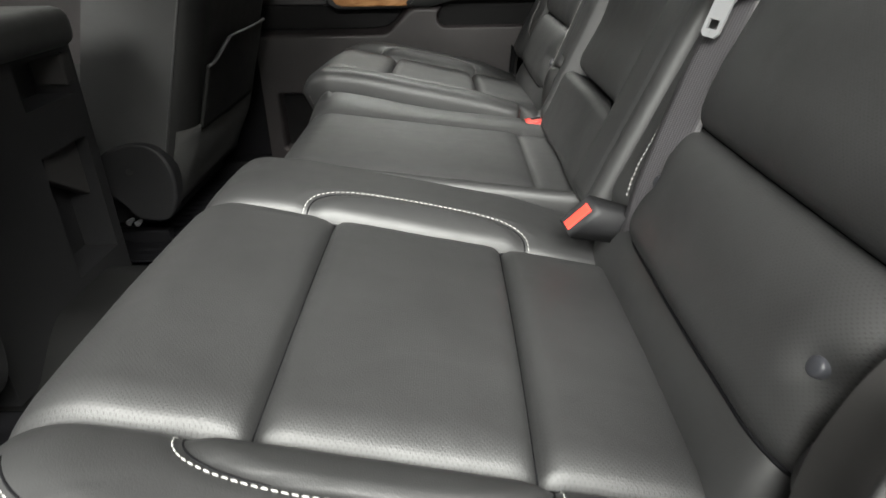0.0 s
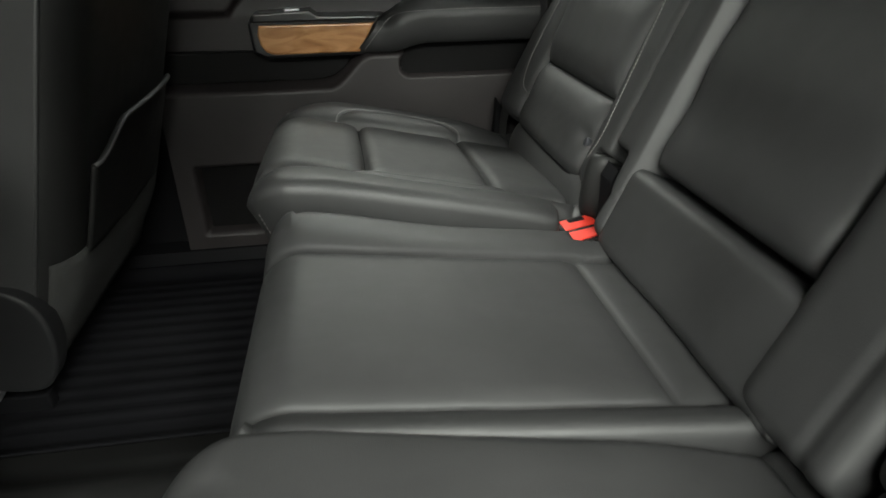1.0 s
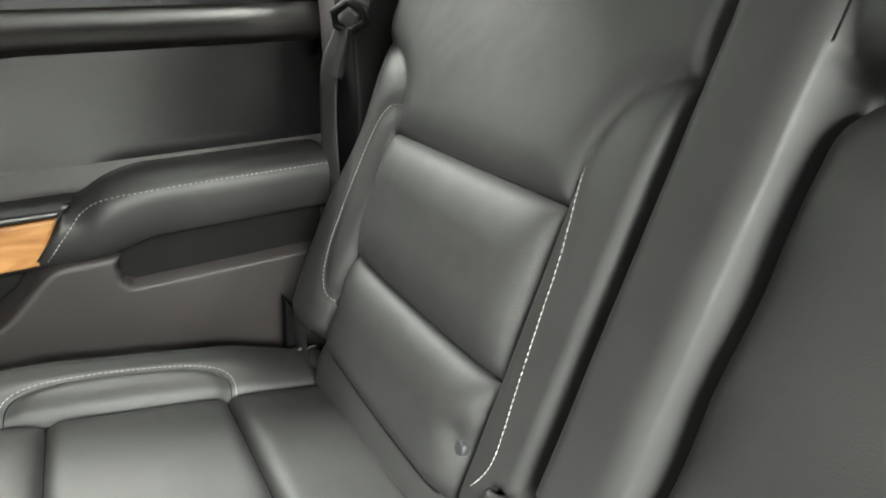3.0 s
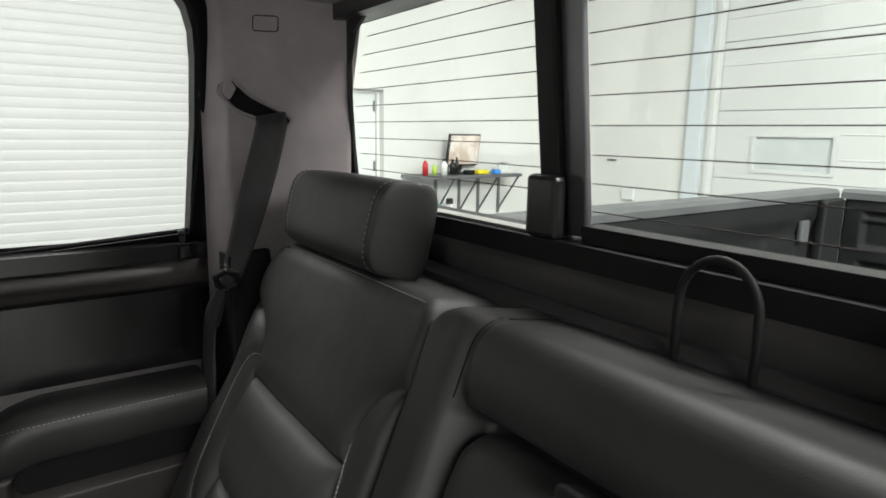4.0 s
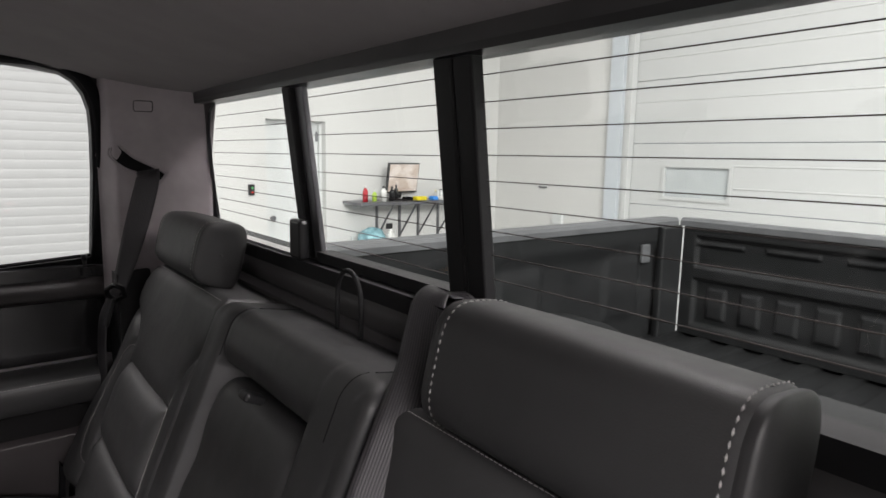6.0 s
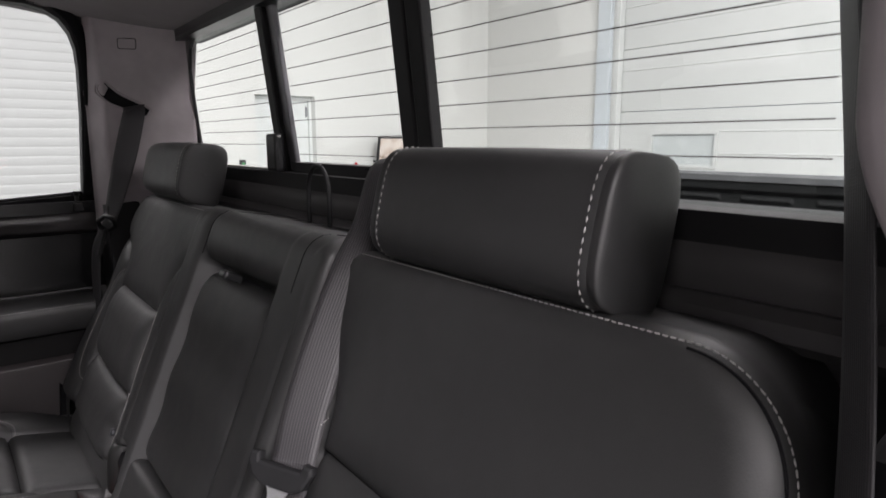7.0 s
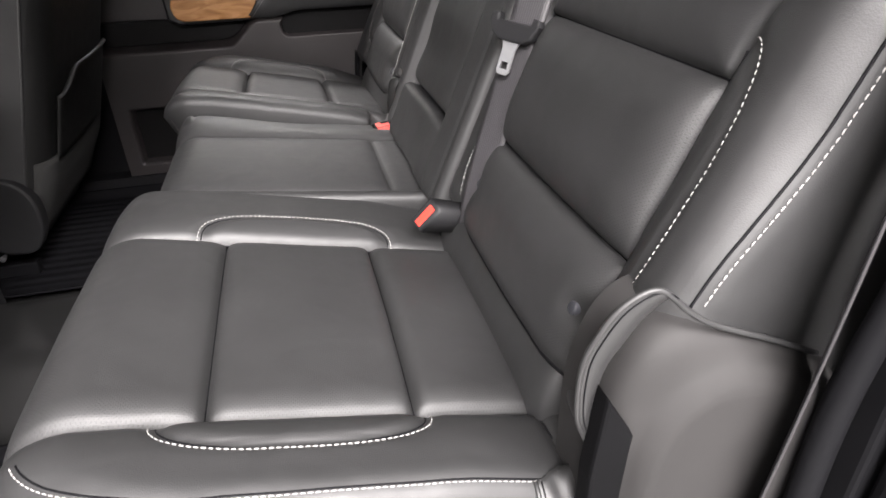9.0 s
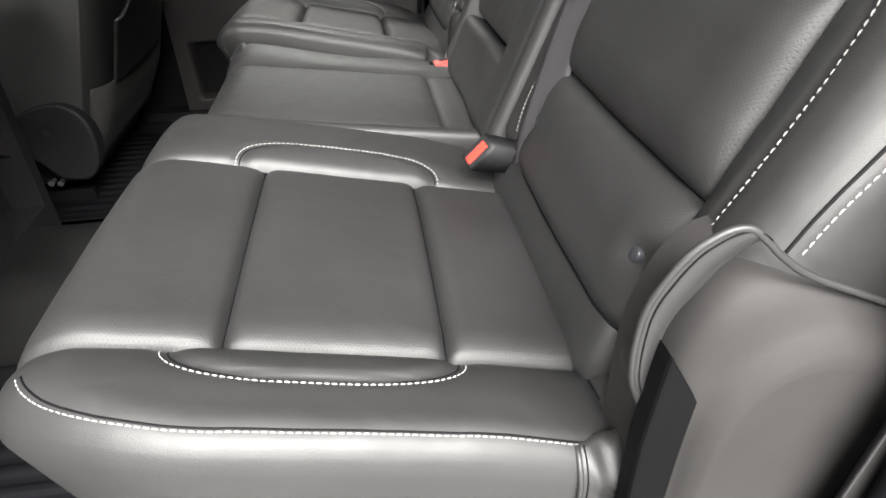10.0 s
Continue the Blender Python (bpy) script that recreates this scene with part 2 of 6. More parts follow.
def cyl_bm(a, b, r, seg=16, r2=None, bevel=0.0):
    a, b = Vector(a), Vector(b)
    bm = bmesh.new()
    d = b - a
    bmesh.ops.create_cone(bm, cap_ends=True, segments=seg, radius1=r, radius2=r if r2 is None else r2, depth=d.length)
    if bevel:
        rim = [e for e in bm.edges if abs(e.verts[0].co.z - e.verts[1].co.z) < 1e-6]
        bmesh.ops.bevel(bm, geom=rim, offset=bevel, segments=2, affect="EDGES", profile=0.5)
    m = Matrix.Translation((a + b) / 2) @ d.to_track_quat("Z", "Y").to_matrix().to_4x4()
    bmesh.ops.transform(bm, matrix=m, verts=bm.verts)
    return bm


def arc(cx, cy, r, a0, a1, n=8, ry=None):
    return [(cx + r * math.cos(radians(a0 + (a1 - a0) * i / n)), cy + (ry or r) * math.sin(radians(a0 + (a1 - a0) * i / n))) for i in range(n + 1)]


def round_rect(x0, x1, y0, y1, r, n=5):
    return arc(x1 - r, y1 - r, r, 0, 90, n) + arc(x0 + r, y1 - r, r, 90, 180, n) + arc(x0 + r, y0 + r, r, 180, 270, n) + arc(x1 - r, y0 + r, r, 270, 360, n)


def tube(name, points, r, mat, parent=None, label="", seg=8, closed=False):
    """A round bar swept along points."""
    pts = [Vector(p) for p in points]
    n = len(pts)
    verts, faces = [], []
    ref = Vector((0.3, 0.2, 1)).normalized()
    for i, p in enumerate(pts):
        d = (pts[(i + 1) % n if closed else min(i + 1, n - 1)] - pts[(i - 1) % n if closed else max(i - 1, 0)]).normalized()
        a = d.cross(ref)
        a = a.normalized() if a.length > 1e-4 else d.orthogonal().normalized()
        b = d.cross(a)
        for k in range(seg):
            w = 2 * math.pi * k / seg
            verts.append(p + (a * math.cos(w) + b * math.sin(w)) * r)
    for i in range(n if closed else n - 1):
        j = (i + 1) % n
        for k in range(seg):
            k2 = (k + 1) % seg
            faces.append((i * seg + k, i * seg + k2, j * seg + k2, j * seg + k))
    if not closed:
        faces += [tuple(range(seg))[::-1], tuple(range((n - 1) * seg, n * seg))]
    return mesh_object(name, verts, faces, mat, parent, label)


def smooth_line(points, n=12):
    """A Catmull-Rom line through points of any dimension."""
    p = [np.array(q, float) for q in points]
    p = [2 * p[0] - p[1]] + p + [2 * p[-1] - p[-2]]
    out = []
    for i in range(1, len(p) - 2):
        for k in range(n):
            t = k / n
            out.append(0.5 * (2 * p[i] + (p[i + 1] - p[i - 1]) * t + (2 * p[i - 1] - 5 * p[i] + 4 * p[i + 1] - p[i + 2]) * t * t + (3 * p[i] - p[i - 1] - 3 * p[i + 1] + p[i + 2]) * t ** 3))
    out.append(p[-2])
    return out


def strap(name, points, normals, width, mat, parent=None, label="", thick=0.0014):
    """A flat woven strap along points; each normal tells which way its face looks."""
    pts = smooth_line(points, 10)
    nrm = smooth_line(normals, 10)
    verts, faces, uvs = [], [], []
    run = 0.0
    cols = 7
    for i, p in enumerate(pts):
        d = pts[min(i + 1, len(pts) - 1)] - pts[max(i - 1, 0)]
        d = d / np.linalg.norm(d)
        nn = nrm[i] - d * np.dot(nrm[i], d)
        nn = nn / np.linalg.norm(nn)
        w = np.cross(d, nn)
        if i:
            run += np.linalg.norm(p - pts[i - 1])
        for side in (1, -1):
            for k in range(cols):
                s = k / (cols - 1) - 0.5
                edge = thick * (0.5 if abs(s) > 0.49 else 1.0)
                verts.append(p + w * (s * width) + nn * (side * edge))
                uvs.append((s * width, run))
    m = 2 * cols
    for i in range(len(pts) - 1):
        ring = list(range(cols)) + list(range(2 * cols - 1, cols - 1, -1))
        for k in range(m):
            a, b = ring[k], ring[(k + 1) % m]
            faces.append((i * m + a, (i + 1) * m + a, (i + 1) * m + b, i * m + b))
    for e in (0, len(pts) - 1):
        faces.append(tuple(e * m + k for k in list(range(cols)) + list(range(2 * cols - 1, cols - 1, -1))))
    return mesh_object(name, verts, faces, mat, parent, label, uvs=uvs)


def sm(a, b, x):
    t = np.clip((x - a) / (b - a), 0, 1)
    return t * t * (3 - 2 * t)


def groove(d, w):
    return np.exp(-(d / w) ** 2)


def pillow(x, a, b, edge):
    """0 at a and b, 1 between, with a rounded shoulder of that width."""
    s = np.clip(np.minimum(x - a, b - x) / edge, 0, 1)
    return np.sqrt(np.clip(1 - (1 - s) ** 2, 0, 1))


def lines(a, b, step, extra=(), r0=0.0, r1=0.0):
    base = list(np.linspace(a, b, int(round((b - a) / step)) + 1))
    for r, e, sgn in ((r0, a, 1), (r1, b, -1)):
        if r:
            base += [e + sgn * r * (1 - math.cos(math.pi / 2 * k / 7)) for k in range(1, 7)]
    keep = sorted(set(round(v, 6) for v in base))
    for e in extra:
        keep = [v for v in keep if abs(v - e) > step * 0.45 or v in (keep[0], keep[-1])] + [e]
    out = []
    for v in sorted(keep):
        if not out or v - out[-1] > 0.0004:
            out.append(v)
    return out


class Pad:
    """An upholstered face over the rectangle u0..u1, v0..v1 with rolled edges, rounded corners and sides that run back.
    It lies at O + U u + V v and swells along N by the height function. rolls, sides: (u0, u1, v0, v1); corners: radii at (u0v0, u1v0, u1v1, u0v1)."""

    def __init__(self, O, U, V, N, u, v, height, rolls, sides, corners=(0, 0, 0, 0), side_fun=None, back=None, slope=0.0, undercut=0.0):
        self.slope, self.undercut = slope, undercut
        self.O, self.U, self.V, self.N = (np.array(q, float) for q in (O, U, V, N))
        self.u, self.v, self.height, self.rolls, self.sides, self.corners, self.side_fun = u, v, height, rolls, sides, corners, side_fun
        self.B = -self.N if back is None else np.array(back, float)

    def at(self, u, v, lift=0.0, extra=None):
        u, v = np.asarray(u, float), np.asarray(v, float)
        u0, u1, v0, v1 = self.u[0], self.u[-1], self.v[0], self.v[-1]
        drop = 0.0 * u
        for d, r in ((u - u0, self.rolls[0]), (u1 - u, self.rolls[1]), (v - v0, self.rolls[2]), (v1 - v, self.rolls[3])):
            if r:
                k = np.clip(r - d, 0, r)
                drop = drop + (r - np.sqrt(np.maximum(r * r - k * k, 0)))
        uu, vv = u.copy(), v.copy()
        r4 = self.rolls
        for (cu, cv, su, sv, ru, rv), R in zip(((u0, v0, -1, -1, r4[0], r4[2]), (u1, v0, 1, -1, r4[1], r4[2]), (u1, v1, 1, 1, r4[1], r4[3]), (u0, v1, -1, 1, r4[0], r4[3])), self.corners):
            if R:
                Ru, Rv = R if isinstance(R, tuple) else (R, R)
                a, b = (u - (cu - su * Ru)) * su / Ru, (v - (cv - sv * Rv)) * sv / Rv
                inside = (a > 0) & (b > 0)
                n = np.sqrt(a * a + b * b) + 1e-9
                k = np.where(inside, np.maximum(a, b) / n, 1.0)
                # one even roll round the corner
                c2 = (a / n) ** 2
                r = np.maximum(ru * c2 + rv * (1 - c2), 1e-6)
                e = np.clip(r - (1 - np.maximum(a, b)) * (Ru * c2 + Rv * (1 - c2)), 0, r)
                drop = np.where(inside, r - np.sqrt(np.maximum(r * r - e * e, 0)), drop)
                uu = np.where(inside, cu - su * Ru + su * Ru * a * k, uu)
                vv = np.where(inside, cv - sv * Rv + sv * Rv * b * k, vv)
        h = self.height(*((uu, vv) if self.undercut else (u, v))) - drop + 0.0003 * np.sin(37 * u + 3 * np.sin(19 * v) + 1.0) * np.sin(31 * v + 2.5 * np.sin(23 * u)) + 0.00015 * np.sin(95 * u + 4 * np.sin(61 * v)) * np.sin(83 * v + 3 * np.sin(47 * u))
        p = self.O + uu[..., None] * self.U + vv[..., None] * self.V + (h + lift)[..., None] * self.N
        if extra is not None:
            p = p + np.asarray(extra)[..., None] * self.B
        return p

    def under(self, u, v):
        """The (u, v) whose place on the flat outline, after the corners are rounded, is the given one."""
        u, v = np.array(u, float), np.array(v, float)
        u0, u1, v0, v1 = self.u[0], self.u[-1], self.v[0], self.v[-1]
        for (cu, cv, su, sv), R in zip(((u0, v0, -1, -1), (u1, v0, 1, -1), (u1, v1, 1, 1), (u0, v1, -1, 1)), self.corners):
            if R:
                Ru, Rv = R if isinstance(R, tuple) else (R, R)
                a, b = (u - (cu - su * Ru)) * su / Ru, (v - (cv - sv * Rv)) * sv / Rv
                inside = (a > 0) & (b > 0)
                k = np.where(inside, np.hypot(a, b) / np.maximum(np.maximum(a, b), 1e-9), 1.0)
                u = np.where(inside, cu - su * Ru + su * Ru * a * k, u)
                v = np.where(inside, cv - sv * Rv + sv * Rv * b * k, v)
        return u, v

    def lean(self, u, v):
        """How much the side leans back under the pad: wholly along its front, fading out round the corners."""
        c0, c3 = (R if isinstance(R, tuple) else (max(R, 1e-6), max(R, 1e-6)) for R in (self.corners[0], self.corners[3]))
        c = np.where(v > self.v[-1] - c3[1], 1 - (v - self.v[-1] + c3[1]) / c3[1], np.where(v < self.v[0] + c0[1], 1 - (self.v[0] + c0[1] - v) / c0[1], 1.0))
        return np.where(u == self.u[0], 0.7 + 0.3 * c, 0.7 * np.clip(1 - (u - self.u[0]) / 0.16, 0, 1))

    def build(self, regions, mats, parent, labels=None, mirror=1):
        """regions(u, v) names the part of each face; one mesh object is made for each name."""
        fr = (0.12, 0.35, 0.7, 1.0)
        us = [(self.u[0], f * self.sides[0]) for f in fr[::-1] if self.sides[0]] + [(q, 0) for q in self.u] + [(self.u[-1], f * self.sides[1]) for f in fr if self.sides[1]]
        vs = [(self.v[0], f * self.sides[2]) for f in fr[::-1] if self.sides[2]] + [(q, 0) for q in self.v] + [(self.v[-1], f * self.sides[3]) for f in fr if self.sides[3]]
        gu, gv = np.meshgrid([q[0] for q in us], [q[0] for q in vs], indexing="ij")
        eu, ev = np.meshgrid([q[1] for q in us], [q[1] for q in vs], indexing="ij")
        ex = np.maximum(eu, ev)
        if self.side_fun is not None:
            ex = self.side_fun(gu, gv, ex)
        P = self.at(gu, gv, 0.0, ex)
        if self.undercut:
            P[..., 0] += self.undercut * ex * self.lean(gu, gv)
        edge = np.clip((gu - self.u[-1] + 0.10) / 0.10, 0, 1) ** 2
        P[..., 2] -= self.slope * ex * np.where(gv == self.v[-1], np.where(ev > 0, edge, gu == self.u[-1]), (gu == self.u[-1]) & (ev == 0))
        P[..., 1] *= mirror
        nu, nv = gu.shape
        su, sv = eu[:, 0] > 0, ev[0] > 0
        groups = {}
        for i in range(nu - 1):
            for j in range(nv - 1):
                if (su[i] or su[i + 1]) and (sv[j] or sv[j + 1]):
                    continue
                name = regions((gu[i, j] + gu[i + 1, j + 1]) / 2, (gv[i, j] + gv[i + 1, j + 1]) / 2, max(ex[i, j], ex[i + 1, j + 1]))
                f = (i * nv + j, (i + 1) * nv + j, (i + 1) * nv + j + 1, i * nv + j + 1)
                groups.setdefault(name, []).append(f)
        flat = P.reshape(-1, 3)
        uv = np.stack([gu, gv], -1).reshape(-1, 2)
        flip = (np.dot(np.cross(self.U, self.V), self.N) < 0) != (mirror < 0)
        made = {}
        for name, fs in groups.items():
            used = sorted({k for f in fs for k in f})
            where = {k: n for n, k in enumerate(used)}
            faces = [tuple(where[k] for k in (f[::-1] if flip else f)) for f in fs]
            made[name] = mesh_object(name, flat[used], faces, mats[name], parent, (labels or {}).get(name, ""), uvs=uv[used])
        return made


def stitches(name, pad, uv_line, mat, parent, mirror=1, pitch=0.0054, length=0.0046, width=0.0011, lift=0.0003, label=""):
    """A row of thread stitches laid on a padded face along a line of (u, v)."""
    q = np.array(uv_line, float)
    P = pad.at(q[:, 0], q[:, 1], lift)
    seg = np.linalg.norm(np.diff(P, axis=0), axis=1)
    run = np.concatenate([[0], np.cumsum(seg)])
    verts, faces = [], []
    s = pitch / 2
    N = pad.N / np.linalg.norm(pad.N)
    while s + length < run[-1]:
        a = np.array([np.interp(s, run, P[:, k]) for k in range(3)])
        b = np.array([np.interp(s + length, run, P[:, k]) for k in range(3)])
        d = (b - a) / (np.linalg.norm(b - a) + 1e-9)
        w = np.cross(d, N)
        w = w / (np.linalg.norm(w) + 1e-9) * width / 2
        up = np.cross(w, d)
        up = up / (np.linalg.norm(up) + 1e-9) * 0.0011
        if np.dot(up, N) < 0:
            up = -up
        k = len(verts)
        mid = (a + b) / 2
        verts += [a - up * 0.3, mid - w, b - up * 0.3, mid + w, a * 0.75 + b * 0.25 + up * 0.9, a * 0.25 + b * 0.75 + up * 0.9, a * 0.8 + b * 0.2 - w, a * 0.2 + b * 0.8 - w, a * 0.2 + b * 0.8 + w, a * 0.8 + b * 0.2 + w]
        faces += [(k, k + 6, k + 4), (k + 6, k + 1, k + 4), (k + 1, k + 5, k + 4), (k + 1, k + 7, k + 5), (k + 7, k + 2, k + 5), (k + 2, k + 8, k + 5), (k + 8, k + 3, k + 5), (k + 3, k + 4, k + 5), (k + 3, k + 9, k + 4), (k + 9, k, k + 4)]
        s += pitch
    verts = [(v[0], v[1] * mirror, v[2]) for v in verts]
    return mesh_object(name, verts, faces, mat, parent, label)


# ---- the workshop ----
XB, YW, XF, YN, ZC = 6.0, 5.0, -6.0, -8.0, 4.6


def build_room():
    ground = tagged(part("ground", box_bm(XF - 0.3, XB + 0.3, YN - 0.3, YW + 0.3, -0.2, 0.0), M_CONCRETE), "smooth grey concrete workshop floor", "floor", kind="structure")
    tagged(part("ceiling", box_bm(XF - 0.3, XB + 0.3, YN - 0.3, YW + 0.3, ZC, ZC + 0.2), M_FARWALL), "plain ceiling out of view, greyed to cut bounced light", "ceiling", kind="structure")
    tagged(part("wall_front", box_bm(XF - 0.3, XF, YN - 0.3, YW + 0.3, 0, ZC), M_FARWALL), "plain wall out of view, greyed to cut bounced light", "wall", kind="structure")
    tagged(part("wall_left", box_bm(XF, XB, YN - 0.3, YN, 0, ZC), M_FARWALL), "plain wall out of view, greyed to cut bounced light", "wall", kind="structure")
    # right-hand wall, with the opening of the passage door (x 2.98 to 3.62) and of the roller door (x -2.2 to 1.9)
    dx0, dx1, dz = 2.965, 3.600, 1.99
    rx0, rx1, rz = -2.4, 1.95, 3.6
    bm = bmesh.new()
    for x0, x1, z0, z1 in ((XF, rx0, 0, ZC), (rx0, rx1, rz, ZC), (rx1, dx0, 0, ZC), (dx0, dx1, dz, ZC), (dx1, XB + 0.3, 0, ZC)):
        t = box_bm(x0, x1, YW, YW + 0.3, z0, z1)
        me = bpy.data.meshes.new("tmp")
        t.to_mesh(me)
        t.free()
        bm.from_mesh(me)
        bpy.data.meshes.remove(me)
    tagged(part("wall_right", bm, M_WALL), "white painted workshop wall with a recessed door", "wall", kind="structure")
    # back wall with the sectional gate's opening (y -3.0 to 3.02)
    gy0, gy1, gz = -2.9, 3.10, 3.7
    bm = bmesh.new()
    for y0, y1, z0, z1 in ((YN - 0.3, gy0, 0, ZC), (gy0, gy1, gz, ZC), (gy1, YW + 0.3, 0, ZC)):
        t = box_bm(XB, XB + 0.3, y0, y1, z0, z1)
        me = bpy.data.meshes.new("tmp")
        t.to_mesh(me)
        t.free()
        bm.from_mesh(me)
        bpy.data.meshes.remove(me)
    tagged(part("wall_back", bm, M_WALL), "white painted workshop wall around the sectional gate", "wall", kind="structure")

    # passage door, set back in the wall
    door = thing("door_1", "pale grey closed steel door set back in the white wall", "door", kind="structure")
    part("door_leaf", box_bm(dx0 + 0.03, dx1 - 0.03, YW + 0.12, YW + 0.16, 0.01, dz - 0.03, 0.004), M_DOORPAINT, door)
    part("door_frame", prism_bm([(dx0, 0), (dx0 + 0.03, 0), (dx0 + 0.03, dz - 0.03), (dx1 - 0.03, dz - 0.03), (dx1 - 0.03, 0), (dx1, 0), (dx1, dz), (dx0, dz)], "y", YW + 0.09, YW + 0.19), M_DOORPAINT, door)
    for z in (1.84, 1.26):
        part("hinge", cyl_bm((dx1 - 0.045, YW + 0.115, z - 0.05), (dx1 - 0.045, YW + 0.115, z + 0.05), 0.012, 10), M_STEEL, door)
    part("door_handle", cyl_bm((dx0 + 0.09, YW + 0.12, 1.02), (dx0 + 0.09, YW + 0.06, 1.02), 0.018, 14, 0.026, 0.004), M_STEEL, door, "round steel knob")
    # switch boxes on the wall by the door
    sw = thing("wall_switch", "small black push-button switch box on the white wall", "switch")
    part("housing", box_bm(2.775, 2.830, YW - 0.04, YW, 1.260, 1.365, 0.006), M_GLOSS, sw)
    part("green_button", cyl_bm((2.802, YW - 0.04, 1.332), (2.802, YW - 0.05, 1.332), 0.012, 12), surface("green_plastic", (0.05, 0.35, 0.10), 0.4), sw, "green push button")
    part("red_button", cyl_bm((2.802, YW - 0.04, 1.292), (2.802, YW - 0.05, 1.292), 0.010, 12), M_RED, sw, "red push button")

    # roller door beside the truck: curved slats
    roll = thing("roller_door", "closed white roller door with narrow horizontal slats", "roller door", kind="structure")
    pitch = 0.075
    n = int(rz / pitch)
    prof = []
    for i in range(n):
        z = i * pitch
        prof += [(0.0, z), (-0.0008, z + 0.003), (-0.0022, z + 0.014), (-0.0032, z + pitch * 0.5), (-0.0025, z + pitch - 0.014), (-0.0008, z + pitch - 0.003)]
    prof.append((0, n * pitch))
    verts, faces = [], []
    for p, z in prof:
        verts += [(rx0, YW + 0.12 + p, z), (rx1, YW + 0.12 + p, z)]
    for i in range(len(prof) - 1):
        faces.append((2 * i, 2 * i + 1, 2 * i + 3, 2 * i + 2))
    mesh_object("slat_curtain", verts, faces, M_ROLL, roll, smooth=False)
    for x in (rx0 + 0.03, rx1 - 0.03):
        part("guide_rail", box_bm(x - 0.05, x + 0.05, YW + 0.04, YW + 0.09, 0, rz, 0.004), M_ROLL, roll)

    # sectional gate behind the truck, with one window
    gate = thing("sectional_gate", "closed white sectional gate with ribbed panels and a small window", "garage door", kind="structure")
    step = 0.61
    for k in range(6):
        z0, z1 = k * step + 0.004, (k + 1) * step - 0.004
        if k == 2:
            wy0, wy1, wz0, wz1 = 2.015, 2.655, 1.315, 1.60
            for y0, y1, a, b in ((gy0, wy0, z0, z1), (wy1, gy1, z0, z1), (wy0, wy1, z0, wz0), (wy0, wy1, wz1, z1)):
                part("gate_panel", box_bm(XB + 0.06, XB + 0.10, y0, y1, a, b), M_GATE, gate)
        else:
            part("gate_panel", box_bm(XB + 0.06, XB + 0.10, gy0, gy1, z0, z1, 0.003), M_GATE, gate)
        for q in (0.2, 0.4):
            part("panel_rib", prism_bm([(XB + 0.061, z0 + q - 0.010), (XB + 0.053, z0 + q - 0.004), (XB + 0.053, z0 + q + 0.004), (XB + 0.061, z0 + q + 0.010)], "y", gy0, wy0 - 0.05 if k == 2 else gy1), M_GATE, gate)
    part("window_pane", box_bm(XB + 0.075, XB + 0.085, wy0, wy1, wz0, wz1), surface("milky_pane", (0.50, 0.53, 0.53), 0.25, var=0.03), gate, "milky grey window pane")
    for y0, y1, z0, z1 in ((wy0 - 0.03, wy0, wz0 - 0.03, wz1 + 0.02), (wy1, wy1 + 0.03, wz0 - 0.03, wz1 + 0.02), (wy0, wy1, wz0 - 0.03, wz0), (wy0, wy1, wz1, wz1 + 0.02)):
        part("window_frame", box_bm(XB + 0.045, XB + 0.058, y0, y1, z0, z1), M_GATE, gate)
    # gate jamb: blue-grey post and a white guide
    tagged(part("gate_post", box_bm(XB - 0.05, XB + 0.05, 3.13, 3.29, 0, ZC - 0.01, 0.006), M_COLUMN), "blue-grey painted steel post beside the gate", "post", kind="structure")
    tagged(part("gate_guide", box_bm(XB - 0.03, XB + 0.05, 3.03, 3.085, 0, 3.9, 0.006), M_GATE), "white guide rail of the sectional gate", "rail", kind="structure")

    # wall fittings seen through the rear glass
    f = thing("wall_bracket", "small pale metal hose bracket on the white wall", "bracket")
    part("plate", box_bm(5.75, 5.85, YW - 0.012, YW, 0.85, 0.91, 0.003), M_STEEL, f)
    part("arm", cyl_bm((5.80, YW, 0.89), (5.80, YW - 0.09, 0.87), 0.012, 10), M_STEEL, f)
    g = thing("wall_hook", "small grey hook on the white wall behind the truck", "hook")
    part("hook_bar", cyl_bm((XB, 4.18, 1.325), (XB - 0.06, 4.18, 1.335), 0.008, 8), M_STEEL, g)
    part("hook_plate", box_bm(XB - 0.012, XB, 4.13, 4.26, 1.320, 1.340, 0.003), M_STEEL, g)
    s = thing("socket_box", "small white power socket box on the white wall", "socket")
    part("socket_housing", box_bm(XB - 0.04, XB, 3.86, 4.00, 0.92, 1.03, 0.006), M_DOORPAINT, s)


build_room()


